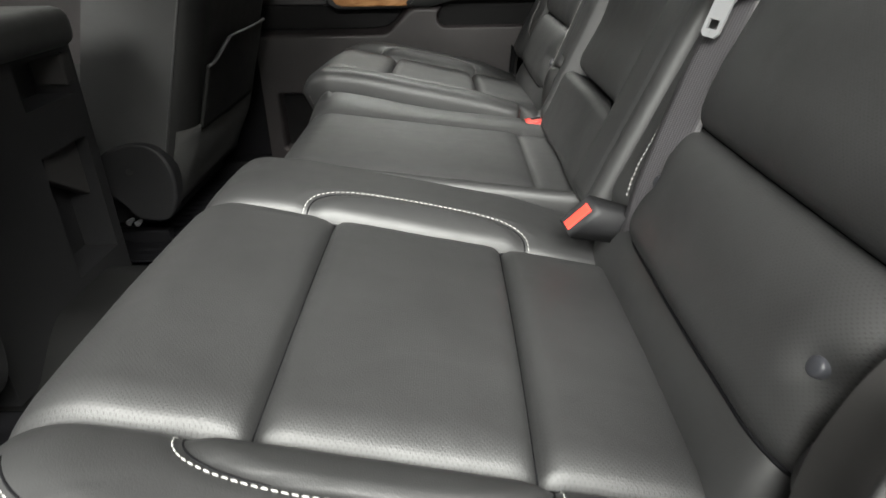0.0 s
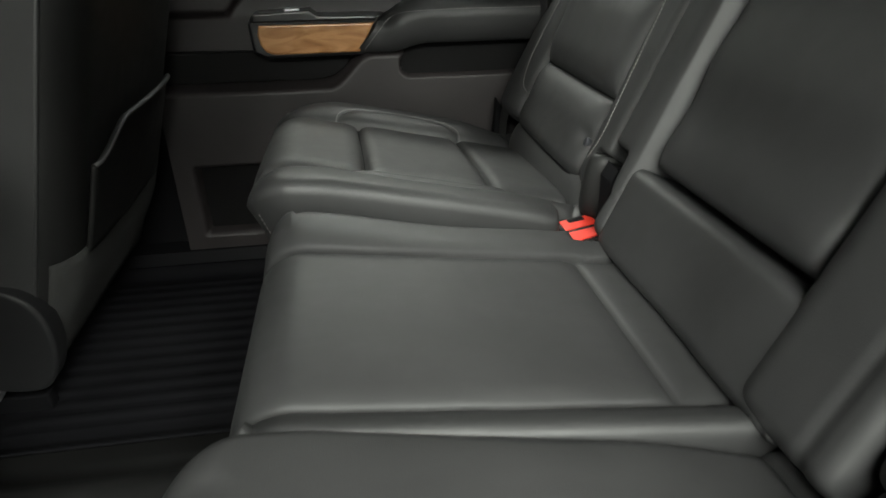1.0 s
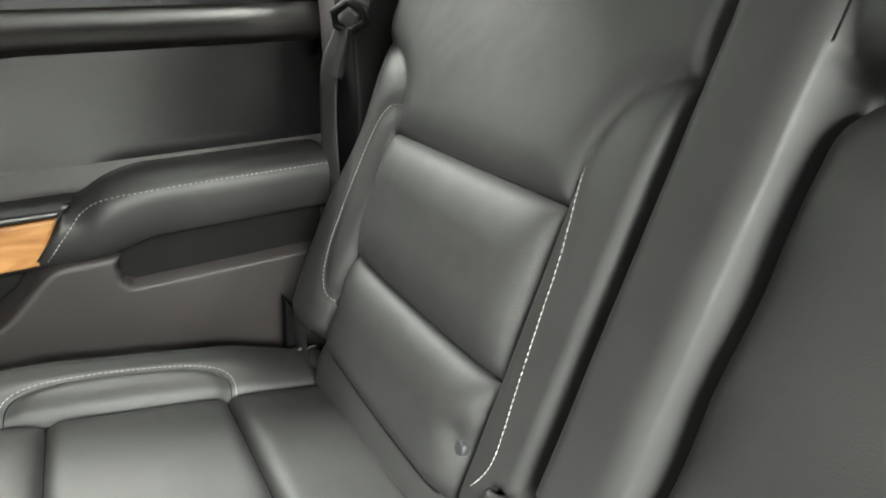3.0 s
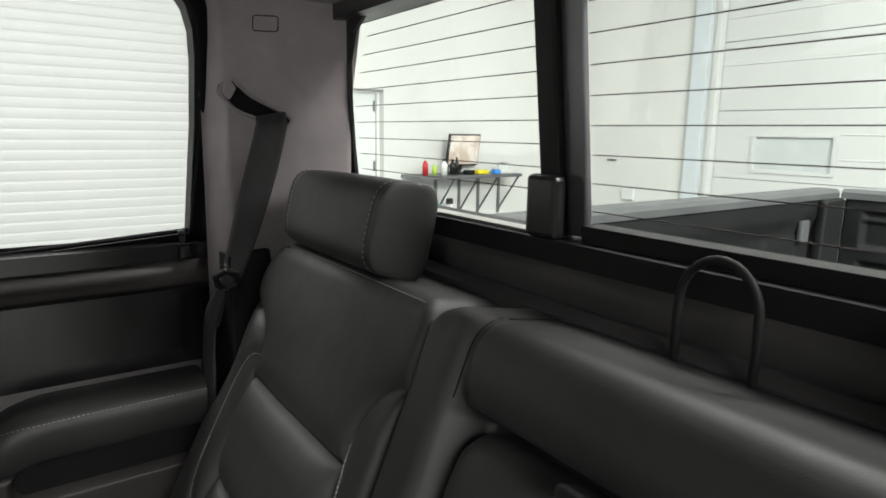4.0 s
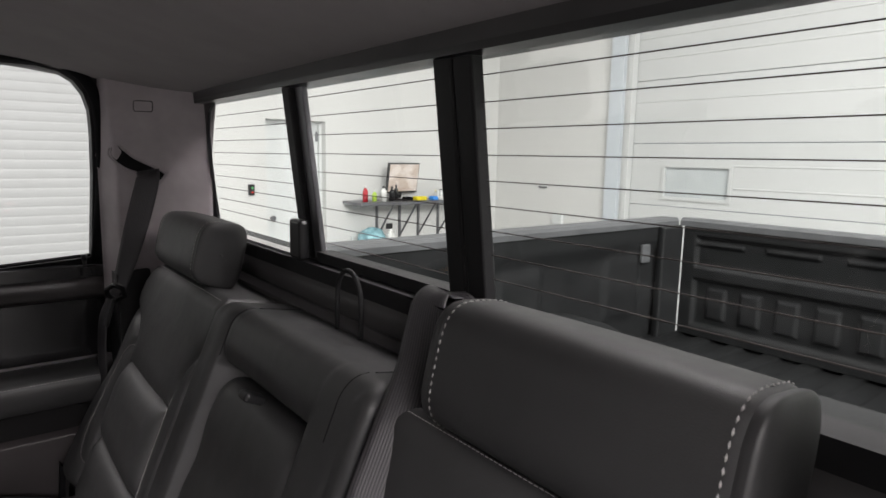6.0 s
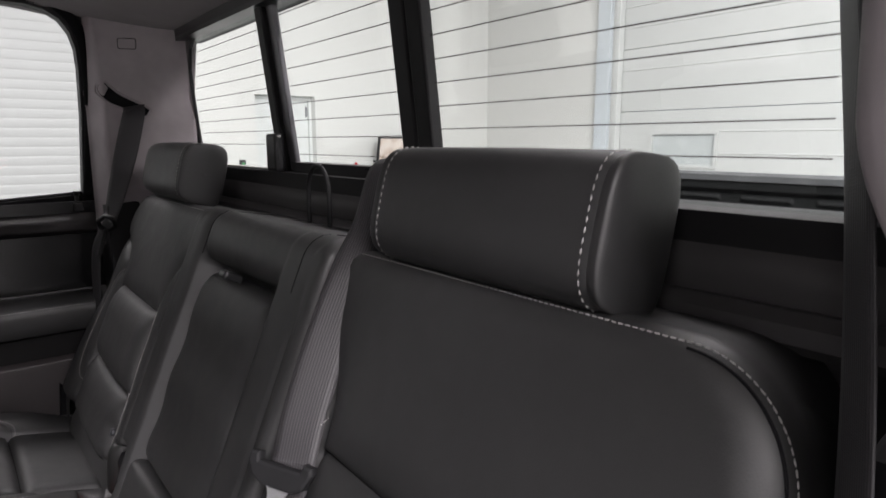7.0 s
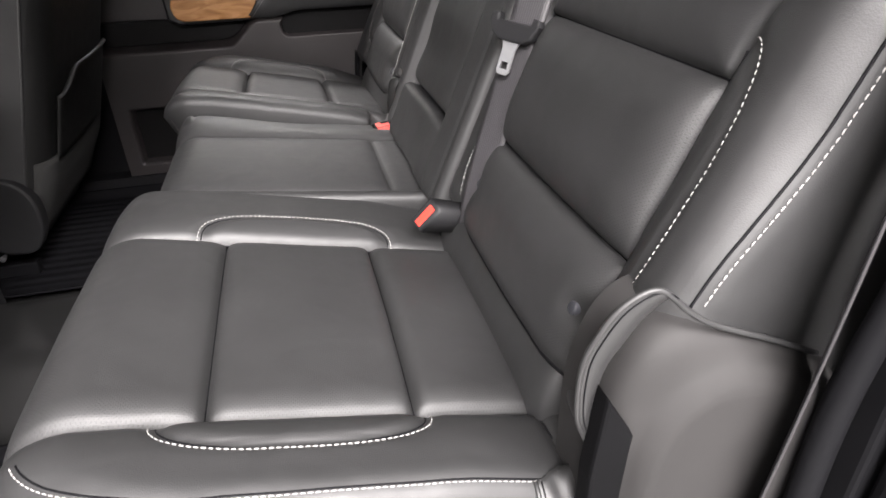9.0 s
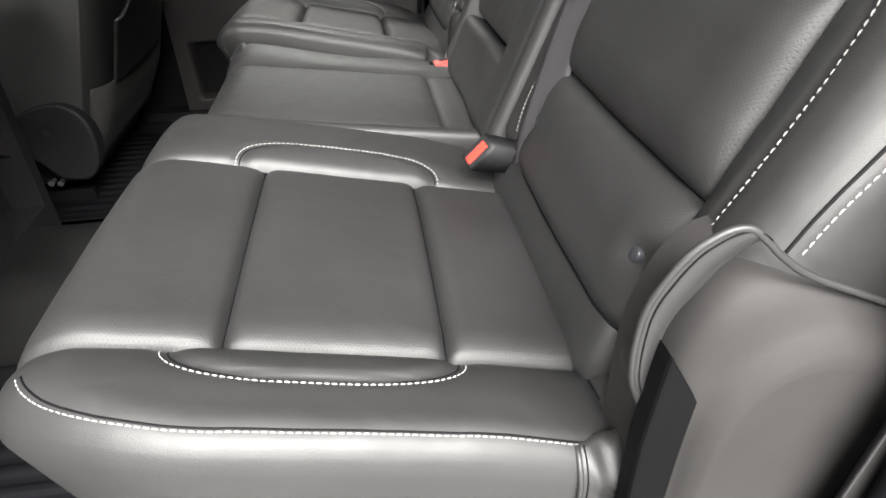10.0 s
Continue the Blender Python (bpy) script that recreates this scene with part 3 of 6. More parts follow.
def build_bench():
    """The wall shelf with the screen and the bottles, and the cart under it."""
    x0, x1, zt = 3.79, 5.08, 1.18
    sh = thing("wall_shelf", "narrow dark grey steel wall shelf on diagonal brackets", "shelf")
    part("board", box_bm(x0, x1, YW - 0.38, YW, zt - 0.035, zt, 0.004), M_STEEL, sh)
    part("end_panel", box_bm(x1, x1 + 0.03, YW - 0.16, YW, zt - 0.04, zt + 0.10, 0.003), M_STEEL, sh)
    for x in (x0 + 0.42, x0 + 0.72, x0 + 0.98, x1 - 0.02):
        br = part("bracket", cyl_bm((x, YW - 0.34, zt - 0.035), (x, YW - 0.015, zt - 0.42), 0.011, 8), M_STEEL, sh)
        part("upright", box_bm(x - 0.012, x + 0.012, YW - 0.025, YW - 0.001, zt - 0.46, zt - 0.035), M_STEEL, sh)
    mon = thing("computer_screen", "dark-framed desktop screen with a pale page, on the wall shelf", "monitor")
    cx, cy, cz = 4.46, YW - 0.16, zt
    m = pose(cx, cy, cz + 0.235, 8, 0, 12)
    part("bezel", box_bm(-0.24, 0.24, 0.0, 0.03, -0.16, 0.17, 0.006, 2, m), M_GLOSS, mon)
    part("panel", box_bm(-0.225, 0.225, -0.003, 0.002, -0.14, 0.155, 0, 2, m), screen_material(), mon, "lit screen with a pale brown page")
    part("stand_neck", box_bm(-0.03, 0.03, 0.03, 0.05, -0.225, 0.0, 0.004, 2, m), M_GLOSS, mon)
    part("stand_foot", box_bm(cx - 0.12, cx + 0.12, cy - 0.06, cy + 0.11, cz, cz + 0.012, 0.004), M_GLOSS, mon)

    def bottle(x, y, z, r, h, col, cap, label):
        b = thing("bottle", label, "bottle", "bottles on the wall shelf")
        r, h = r * 0.72, h * 0.85
        body = [(0, 0), (r, 0), (r, h * 0.62), (r * 0.8, h * 0.72), (r * 0.38, h * 0.8), (r * 0.38, h * 0.86), (0, h * 0.86)]
        spin("body", body, (x, y, z), col, b)
        spin("cap", [(0, h * 0.86), (r * 0.45, h * 0.86), (r * 0.42, h), (0, h)], (x, y, z), cap, b)

    red = surface("red_liquid", (0.45, 0.02, 0.03), 0.25)
    white = surface("white_plastic", (0.75, 0.75, 0.72), 0.4)
    black = M_GLOSS
    yellow = surface("yellow_plastic", (0.75, 0.62, 0.02), 0.4)
    green = surface("lime_plastic", (0.42, 0.6, 0.08), 0.4)
    blue = surface("blue_plastic", (0.04, 0.25, 0.7), 0.4)
    bottle(3.92, YW - 0.25, zt, 0.040, 0.20, red, white, "small bottle of red liquid with a pale cap")
    bottle(4.05, YW - 0.22, zt, 0.035, 0.14, green, white, "lime green squeeze bottle on the shelf")
    bottle(4.14, YW - 0.26, zt, 0.045, 0.19, white, black, "white spray bottle with a black head")
    bottle(4.27, YW - 0.22, zt, 0.040, 0.18, black, black, "black bottle on the wall shelf")
    bottle(4.35, YW - 0.18, zt, 0.035, 0.20, black, black, "black bottle on the wall shelf")
    bottle(4.88, YW - 0.20, zt, 0.03, 0.12, white, yellow, "small white bottle with a yellow cap")
    for x, y, sx, c, n, lab in ((4.42, 0.30, 0.10, M_MAT, "tool_pouch", "dark tool pouch lying on the shelf"), (4.60, 0.28, 0.14, yellow, "tape_roll", "yellow tape dispenser on the shelf"), (4.76, 0.32, 0.08, blue, "blue_sponge", "small blue sponge on the shelf edge")):
        tagged(part(n, box_bm(x - sx / 2, x + sx / 2, YW - y - 0.04, YW - y + 0.04, zt, zt + 0.045, 0.012, 3), c), lab, n.split("_")[1])
    rack = thing("tube_rack", "white rack of small clear cups on the shelf", "rack")
    part("tray", box_bm(4.85, 5.04, YW - 0.30, YW - 0.12, zt, zt + 0.03, 0.004), white, rack)
    for k in range(4):
        part("cup", cyl_bm((4.875 + 0.046 * k, YW - 0.24, zt + 0.03), (4.875 + 0.046 * k, YW - 0.24, zt + 0.10), 0.019, 10), M_DOORPAINT, rack)

    # cart with bags below
    cart = thing("utility_cart", "small pale steel utility cart under the shelf", "cart")
    part("shelf", box_bm(3.86, 4.41, YW - 0.42, YW - 0.04, 0.62, 0.65, 0.004), M_DOORPAINT, cart)
    part("lower_shelf", box_bm(3.86, 4.41, YW - 0.42, YW - 0.04, 0.25, 0.28, 0.004), M_DOORPAINT, cart)
    for x in (3.875, 4.395):
        for y in (YW - 0.405, YW - 0.055):
            part("post", box_bm(x - 0.012, x + 0.012, y - 0.012, y + 0.012, 0.02, 0.80), M_DOORPAINT, cart)
    bag = bmesh.new()
    bmesh.ops.create_icosphere(bag, subdivisions=3, radius=0.15)
    for v in bag.verts:
        k = 1 + 0.22 * noise.noise(v.co * 9)
        v.co = Vector((4.03 + v.co.x * k * 1.05, YW - 0.22 + v.co.y * k, 0.78 + v.co.z * k * 0.85))
    tagged(part("plastic_bag", bag, surface("blue_green_film", (0.25, 0.45, 0.5), 0.25, var=0.5, var_scale=14), smooth=True), "crumpled blue-green plastic bag on the cart", "bag")
    sb = thing("spray_bottle", "white spray bottle with a black trigger head", "bottle")
    spin("body", [(0, 0), (0.045, 0), (0.045, 0.16), (0.018, 0.21), (0.018, 0.23), (0, 0.23)], (4.24, YW - 0.24, 0.65), white, sb)
    part("trigger", box_bm(4.19, 4.26, YW - 0.26, YW - 0.22, 0.88, 0.94, 0.008), black, sb)
    for x, c, lab in ((3.66, blue, "blue cloth lying on the cart edge"), (3.50, surface("orange_plastic", (0.8, 0.22, 0.02), 0.4), "orange cap on the wall ledge")):
        tagged(part("cleaning_cloth" if c is blue else "orange_cap", box_bm(x - 0.06, x + 0.06, YW - 0.2, YW - 0.08, 0.66, 0.70, 0.014, 3), c), lab, "cloth" if c is blue else "cap")
    tagged(part("wall_ledge", box_bm(3.42, 3.84, YW - 0.22, YW, 0.62, 0.66, 0.004), M_DOORPAINT), "narrow pale ledge on the workshop wall", "ledge")


def spin(name, profile, at, mat, parent, seg=16):
    """A body of revolution round the upright axis."""
    verts, faces = [], []
    for r, z in profile:
        for k in range(seg):
            w = 2 * math.pi * k / seg
            verts.append((at[0] + r * math.cos(w), at[1] + r * math.sin(w), at[2] + z))
    for i in range(len(profile) - 1):
        for k in range(seg):
            k2 = (k + 1) % seg
            faces.append((i * seg + k, i * seg + k2, (i + 1) * seg + k2, (i + 1) * seg + k))
    return mesh_object(name, verts, faces, mat, parent)


def screen_material():
    m, nt, p = nodes_of("lit_screen")
    n = noise_node(nt, 9.0, 2)
    col = ramp(nt, n.outputs["Fac"], [(0.42, (0.62, 0.55, 0.50)), (0.6, (0.45, 0.36, 0.30))])
    link(nt, col.outputs[0], p.inputs["Base Color"])
    link(nt, col.outputs[0], p.inputs["Emission Color"])
    p.inputs["Emission Strength"].default_value = 0.25
    p.inputs["Roughness"].default_value = 0.3
    return m


build_bench()


# ---- the cab ----
def join_bm(bms):
    out = bmesh.new()
    for b in bms:
        me = bpy.data.meshes.new("tmp")
        b.to_mesh(me)
        b.free()
        out.from_mesh(me)
        bpy.data.meshes.remove(me)
    return out


def sheet(name, xs, ys, fun, mat, parent=None, label="", thick=0.0, flip=False):
    """A surface over a grid: fun(a, b) gives the points. With thick it gets a back, set off along its normals."""
    gx, gy = np.meshgrid(xs, ys, indexing="ij")
    P = fun(gx, gy)
    nx, ny = gx.shape
    faces = []
    for i in range(nx - 1):
        for j in range(ny - 1):
            f = (i * ny + j, (i + 1) * ny + j, (i + 1) * ny + j + 1, i * ny + j + 1)
            faces.append(f[::-1] if flip else f)
    ob = mesh_object(name, P.reshape(-1, 3), faces, mat, parent, label)
    if thick:
        md = ob.modifiers.new("solid", "SOLIDIFY")
        md.thickness, md.offset = thick, -1
    return ob


def liner_z(x, y):
    return 1.822 + 0.05 * (1 - np.clip(np.abs(y) / 0.80, 0, 1) ** 2.6) * (1 - 0.92 * sm(0.55, 1.07, x)) - 0.042 * sm(0.70, 1.07, x)


def stack(*a):
    return np.stack(a, -1)


ROOF = thing("cab_roof", "truck cab roof with a grey fabric headliner", "roof", kind="structure")
sheet("headliner", np.linspace(-1.0, 1.085, 60), np.linspace(-0.80, 0.80, 50), lambda x, y: stack(x, y, liner_z(x, y)), M_LINER, ROOF, thick=0.012, flip=True)
sheet("roof_skin", np.linspace(-1.05, 1.22, 20), np.linspace(-0.86, 0.86, 20), lambda x, y: stack(x, y, 1.875 + 0.06 * (1 - (np.abs(y) / 0.86) ** 3)), M_PAINT, ROOF, thick=0.01)
for s in (1, -1):
    part("roof_rail", prism_bm([(s * 0.765, 1.838), (s * 0.76, 1.855), (s * 0.80, 1.885), (s * 0.86, 1.865), (s * 0.855, 1.84), (s * 0.81, 1.835)][::s], "x", -1.0, 1.2, 0.004), M_PLASTIC, ROOF)
    part("drip_seal", cyl_bm((-0.95, s * 0.790, 1.838), (0.82, s * 0.790, 1.838), 0.009, 10), M_RUBBER, ROOF, smooth=True)

FLOOR = thing("cab_floor", "black rubber-covered cab floor with ribbed mats", "floor", kind="structure")


def floor_z(x, y):
    hump = 0.085 * sm(0.20, 0.07, np.abs(y)) * sm(0.62, 0.30, x)
    toe = 0.04 * sm(0.70, 0.80, np.abs(y))
    return 0.655 + hump + toe + 0.0


sheet("floor_pan", np.linspace(-1.2, 1.12, 60), np.linspace(-0.86, 0.86, 70), lambda x, y: stack(x, y, floor_z(x, y)), M_FLOOR, FLOOR, thick=0.03)
part("underbody", box_bm(-1.2, 1.2, -0.85, 0.85, 0.42, 0.60), M_PLASTIC, FLOOR)


def floor_mat(y0, y1):
    def f(x, y):
        z = floor_z(x, y) + 0.008 + 0.0
        edge = np.minimum(np.minimum(x + 0.10, 0.50 - x), np.minimum(y - y0, y1 - y))
        z = z + 0.012 * sm(0.03, 0.0, edge)
        ribs = 0.004 * (sm(0.35, 0.75, 0.5 + 0.5 * np.sin(2 * np.pi * y / 0.032)))
        inside = sm(0.04, 0.06, edge)
        return stack(x, y, z + ribs * inside)

    return f


for y0, y1 in ((0.22, 0.73), (-0.73, -0.22)):
    m = thing("floor_mat", "black ribbed rubber floor mat in the footwell", "floor mat", "floor mats")
    sheet("mat_sheet", np.linspace(-0.10, 0.50, 40), np.linspace(y0, y1, 150), floor_mat(y0, y1), M_MAT, m, thick=0.004)

# far-side sill and scuff plate, far front door, firewall and the wall behind the seat
tagged(part("sill_right", prism_bm([(0.74, 0.66), (0.755, 0.70), (0.80, 0.705), (0.86, 0.66), (0.86, 0.42), (0.74, 0.42)], "x", -1.2, 1.0, 0.006), M_RUBBER), "black plastic door sill trim", "sill", kind="structure")
tagged(part("sill_left", prism_bm([(-0.74, 0.66), (-0.755, 0.68), (-0.80, 0.68), (-0.86, 0.64), (-0.86, 0.42), (-0.74, 0.42)][::-1], "x", -1.2, 0.93, 0.006), M_PLASTIC), "black plastic door sill trim", "sill", kind="structure")
tagged(part("front_door_right", box_bm(-1.2, -0.02, 0.80, 0.88, 0.45, 1.40, 0.01), M_DOOR), "closed front door with black trim", "car door", kind="structure")
tagged(part("front_door_left", box_bm(-1.2, -0.02, -0.88, -0.80, 0.45, 1.40, 0.01), M_DOOR), "closed front door with black trim", "car door", kind="structure")
tagged(part("dashboard", box_bm(-1.25, -0.95, -0.80, 0.80, 0.45, 1.32, 0.05, 3), M_PLASTIC), "plain black dashboard across the cab", "dashboard", kind="structure")


def pillar(name, x0, x1, s, z0, z1):
    tilt = [(0.80, z0), (0.79, 1.40), (0.735, z1), (0.80, z1), (0.86, 1.40), (0.87, z0)]
    return tagged(part(name, prism_bm([(s * a, b) for a, b in tilt][::s], "x", x0, x1, 0.012, 3), M_RUBBER), "black trimmed pillar between the doors", "pillar", kind="structure")


pillar("b_pillar_right", -0.02, 0.115, 1, 0.68, 1.80)
pillar("b_pillar_left", -0.06, 0.02, -1, 0.66, 1.80)

# ---- rear wall with the sliding window ----
WX = lambda z: 1.103 - 0.118 * (z - 1.47)
REAR = thing("rear_wall", "black trimmed rear wall of the cab below the window", "wall", kind="structure")
sheet("back_trim", np.linspace(-0.78, 0.78, 40), np.linspace(0.66, 1.462, 40), lambda y, z: stack(1.145 - 0.045 * sm(1.36, 1.43, z) + 0.012 * groove(z - 1.405, 0.008), y, z), M_HEADER, REAR, thick=0.02)
part("upper_ledge", prism_bm([(1.075, 1.395), (1.062, 1.405), (1.062, 1.418), (1.075, 1.425), (1.13, 1.425), (1.13, 1.395)], "y", -0.76, 0.76, 0.004), M_HEADER, REAR, smooth=False)
part("outer_panel", box_bm(1.17, 1.20, -0.86, 0.86, 0.45, 1.455), M_PAINT, REAR)

RW = thing("rear_window", "sliding rear window with black frames and heating wires", "window", kind="structure")


def wbar(name, y0, y1, z0, z1, dx0=-0.014, dx1=0.03, bev=0.004, mat=None, label=""):
    """A frame bar in the leaning plane of the window."""
    prof = [(WX(z0) + dx0, z0), (WX(z1) + dx0, z1), (WX(z1) + dx1, z1), (WX(z0) + dx1, z0)]
    return part(name, prism_bm(prof, "y", y0, y1, bev), mat or M_PLASTIC, RW, label)


wbar("header", -0.72, 0.72, 1.768, 1.87, -0.014, 0.06, 0.006, M_HEADER)
wbar("header_trim", -0.735, 0.735, 1.760, 1.771, -0.014, 0.03, 0.003, M_GLOSS)
wbar("bottom_rail", -0.74, 0.74, 1.455, 1.487, -0.022, 0.05, 0.004)
wbar("sill_strip", 0.240, 0.70, 1.487, 1.491, -0.012, 0.01, 0.0, surface("aluminium_strip", (0.55, 0.55, 0.54), 0.35, 0.9), "thin bright metal strip")
for y0, y1, d0 in ((0.199, 0.227, -0.004), (-0.232, -0.202, -0.002)):
    wbar("mullion", y0, y1, 1.480, 1.768, d0, 0.016, 0.003)
wbar("slider_stile", 0.172, 0.200, 1.490, 1.764, 0.006, 0.016, 0.003, M_STEEL, "dark grey slider stile")
wbar("slider_stile", -0.202, -0.171, 1.490, 1.764, -0.004, 0.018, 0.003)
wbar("slider_rail", -0.171, 0.172, 1.761, 1.768, 0.0, 0.02, 0.003)
wbar("slider_rail", -0.171, 0.172, 1.484, 1.504, -0.004, 0.024, 0.003)
part("slider_latch", box_bm(1.076, 1.094, 0.190, 0.234, 1.487, 1.553, 0.006), M_GLOSS, RW, "black slider latch block")


def pane(name, outline, dx):
    bm = bmesh.new()
    vs = [bm.verts.new((WX(z) + dx, y, z)) for y, z in outline]
    f = bm.faces.new(vs)
    r = bmesh.ops.extrude_face_region(bm, geom=[f])
    for e in r["geom"]:
        if isinstance(e, bmesh.types.BMVert):
            e.co.x += 0.004
    bmesh.ops.recalc_face_normals(bm, faces=bm.faces[:])
    ob = part(name, bm, M_GLASS, RW)
    ob.visible_shadow = False
    return ob


pane("glass_pane", [(0.226, 1.484), (0.70, 1.484), (0.70, 1.60), (0.66, 1.73), (0.60, 1.766), (0.226, 1.766)], 0.012)
pane("glass_pane", [(-0.60, 1.766), (-0.66, 1.73), (-0.70, 1.60), (-0.70, 1.484), (-0.231, 1.484), (-0.231, 1.766)][::-1], 0.012)
pane("glass_pane", [(-0.172, 1.500), (0.173, 1.500), (0.173, 1.763), (-0.172, 1.763)], 0.016)
# black ceramic corners of the fixed panes
for s in (1, -1):
    def corner(y, z, s=s):
        return [(WX(a) + 0.008, s * b, a) for b, a in zip(y, z)]

    pts = [(0.72, 1.478)] + [(0.676, 1.478), (0.674, 1.57), (0.666, 1.64), (0.654, 1.70), (0.628, 1.742), (0.590, 1.760)] + [(0.50, 1.763), (0.50, 1.776), (0.72, 1.776)]
    bm = prism_bm([(a * s, b) for a, b in pts][::s], "x", 0.0, 0.006)
    for v in bm.verts:
        v.co.x += WX(v.co.z) + 0.004
    part("ceramic_edge", bm, M_GLOSS, RW)
for y0, y1, dx, top, step in ((0.228, 0.664, 0.0105, 1.7325, 0.02485), (-0.171, 0.170, 0.0145, 1.7445, 0.0284), (-0.664, -0.233, 0.0105, 1.7410, 0.0268)):
    for k in range(10):
        z = top - step * k
        if z < 1.51:
            continue
        lim = 0.66 if z < 1.64 else 0.66 - 0.07 * (z - 1.64) / 0.10
        part("heating_wire", box_bm(WX(z) + dx - 0.0005, WX(z) + dx + 0.0005, max(y0, -lim), min(y1, lim), z - 0.0005, z + 0.0005), M_LINE, RW)

# tether loop behind the middle seat
loop = thing("tether_loop", "black coated wire tether loop behind the seat back", "loop")
pts = [(1.057, 0.029, 1.37), (1.057, 0.031, 1.445)] + [(1.057, 0.032 * math.cos(a) - 0.002, 1.466 + 0.038 * math.sin(a)) for a in np.linspace(0.1, math.pi - 0.1, 14)] + [(1.057, -0.035, 1.445), (1.057, -0.033, 1.37)]
tube("wire", pts, 0.0036, M_PLASTIC, loop)

# ---- C pillars, with belt slot and belt ----
WEBN = 0.047


def c_pillar(s):
    tag = "c_pillar_right" if s > 0 else "c_pillar_left"
    pl = thing(tag, "grey moulded trim of the rear cab pillar", "pillar", kind="structure")

    def f(a, z):
        # a runs from the door edge (0) round the front corner to the rear glass (1)
        x = 0.888 + 0.205 * a
        y = 0.742 - 0.068 * a + 0.055 * (1 - sm(0.0, 0.14, a)) - 0.05 * np.clip(z - 1.60, -1, 1) * 0.9
        x = x - 0.10 * np.clip(z - 1.62, 0, 1) * (1 - a)
        y = y - 0.25 * np.clip(z - 1.64, 0, 1) * a
        if s < 0:
            y = y + 0.060 * sm(1.55, 1.39, z)
        y = y - 0.004 * groove((a - 0.12) / 1.0, 0.05)
        return stack(x, s * y, z)

    a = np.concatenate([np.linspace(0, 0.16, 14), np.linspace(0.19, 1, 22)])
    sheet("pillar_trim", a, np.linspace(1.30 if s > 0 else 1.385, 1.83, 40), f, M_PILLAR, pl, thick=0.02, flip=s < 0)
    if s > 0:
        part("lower_trim", prism_bm([(0.90, 1.0), (0.90, 1.395), (1.14, 1.43), (1.14, 1.0)], "y", 0.725, 0.85, 0.004), M_PLASTIC, pl)
    else:
        part("lower_trim", prism_bm([(0.955, 0.70), (0.955, 1.395), (1.14, 1.43), (1.14, 0.70)], "y", -0.772, -0.738, 0.004), M_RUBBER, pl)
    # belt slot: a curved dark mouth with a rim
    mid = [(0.912, 1.666), (0.918, 1.650), (0.935, 1.634), (0.960, 1.622), (0.985, 1.610), (0.999, 1.602)]
    half = [0.006, 0.012, 0.012, 0.010, 0.009, 0.007]
    line = smooth_line([(*m, h) for m, h in zip(mid, half)], 6)

    def ring(extra):
        up, lo = [], []
        for i, q in enumerate(line):
            d = line[min(i + 1, len(line) - 1)] - line[max(i - 1, 0)]
            n = np.array([-d[1], d[0]]) / np.hypot(d[0], d[1])
            up.append((q[0] + n[0] * (q[2] + extra), q[1] + n[1] * (q[2] + extra)))
            lo.append((q[0] - n[0] * (q[2] + extra), q[1] - n[1] * (q[2] + extra)))
        return up + lo[::-1]

    def on_face(x, z, off):
        # the trim's depth at a given x: its front edge leans forward above the slot
        shift = 0.10 * max(z - 1.62, 0.0)
        k = (x - 0.888 + shift) / (0.205 + shift)
        return (x, float(f(np.array(k), np.array(z))[1]) - s * off, z)

    outline = ring(0.0)
    n = len(outline) // 2
    verts = [on_face(x, z, 0.0012) for x, z in outline]
    faces = [(i, i + 1, 2 * n - 2 - i, 2 * n - 1 - i) for i in range(n - 1)]
    mesh_object("belt_slot", verts, [q if s > 0 else q[::-1] for q in faces], M_RUBBER, pl, "dark curved belt slot")
    tube("slot_rim", [on_face(x, z, 0.001) for x, z in ring(0.003)], 0.0026, M_PILLAR, pl, closed=True)
    # cover of the upper bolt, in a narrow dark joint
    edge = round_rect(0.947, 0.980, 1.740, 1.761, 0.004)
    cap = [on_face(x, z, 0.0022) for x, z in edge]
    mesh_object("bolt_cover", cap, [tuple(range(len(cap)))], M_PILLAR, pl, "small rectangular cover cap", smooth=False)
    tube("cover_joint", [on_face(x, z, 0.0012) for x, z in edge], 0.0011, M_COVER, pl, closed=True)

    belt = thing("shoulder_belt", "dark grey woven shoulder belt hanging from the pillar", "seat belt", "shoulder belts")
    if s < 0:
        strap("webbing", [(0.968, -0.706, 1.618), (0.960, -0.724, 1.50), (0.944, -0.740, 1.36), (0.915, -0.752, 1.17), (0.903, -0.754, 1.05), (0.892, -0.754, 0.92), (0.884, -0.754, 0.70)], [(0.45, -0.89, 0), (0.5, -0.86, 0), (0.55, -0.83, 0)] + [(0.6, -0.8, 0)] * 4, WEBN, M_WEB, belt)
        return pl
    strap("webbing", [(0.968, s * 0.700, 1.618), (0.962, s * 0.685, 1.595), (0.945, s * 0.688, 1.53), (0.922, s * 0.705, 1.44), (0.904, s * 0.722, 1.372)], [(-0.5, -s * 0.8, 0.1), (-0.5, -s * 0.8, 0.1), (-0.45, -s * 0.85, 0), (-0.7, -s * 0.6, 0), (-0.9, -s * 0.3, 0)], WEBN, M_WEB, belt)
    tube("belt_ring", [(0.880, s * 0.735, 1.362), (0.892, s * 0.715, 1.375), (0.905, s * 0.702, 1.368), (0.910, s * 0.705, 1.352), (0.897, s * 0.722, 1.340), (0.884, s * 0.738, 1.348)], 0.0055, M_PLASTIC, belt, "black plastic belt guide ring", closed=True)
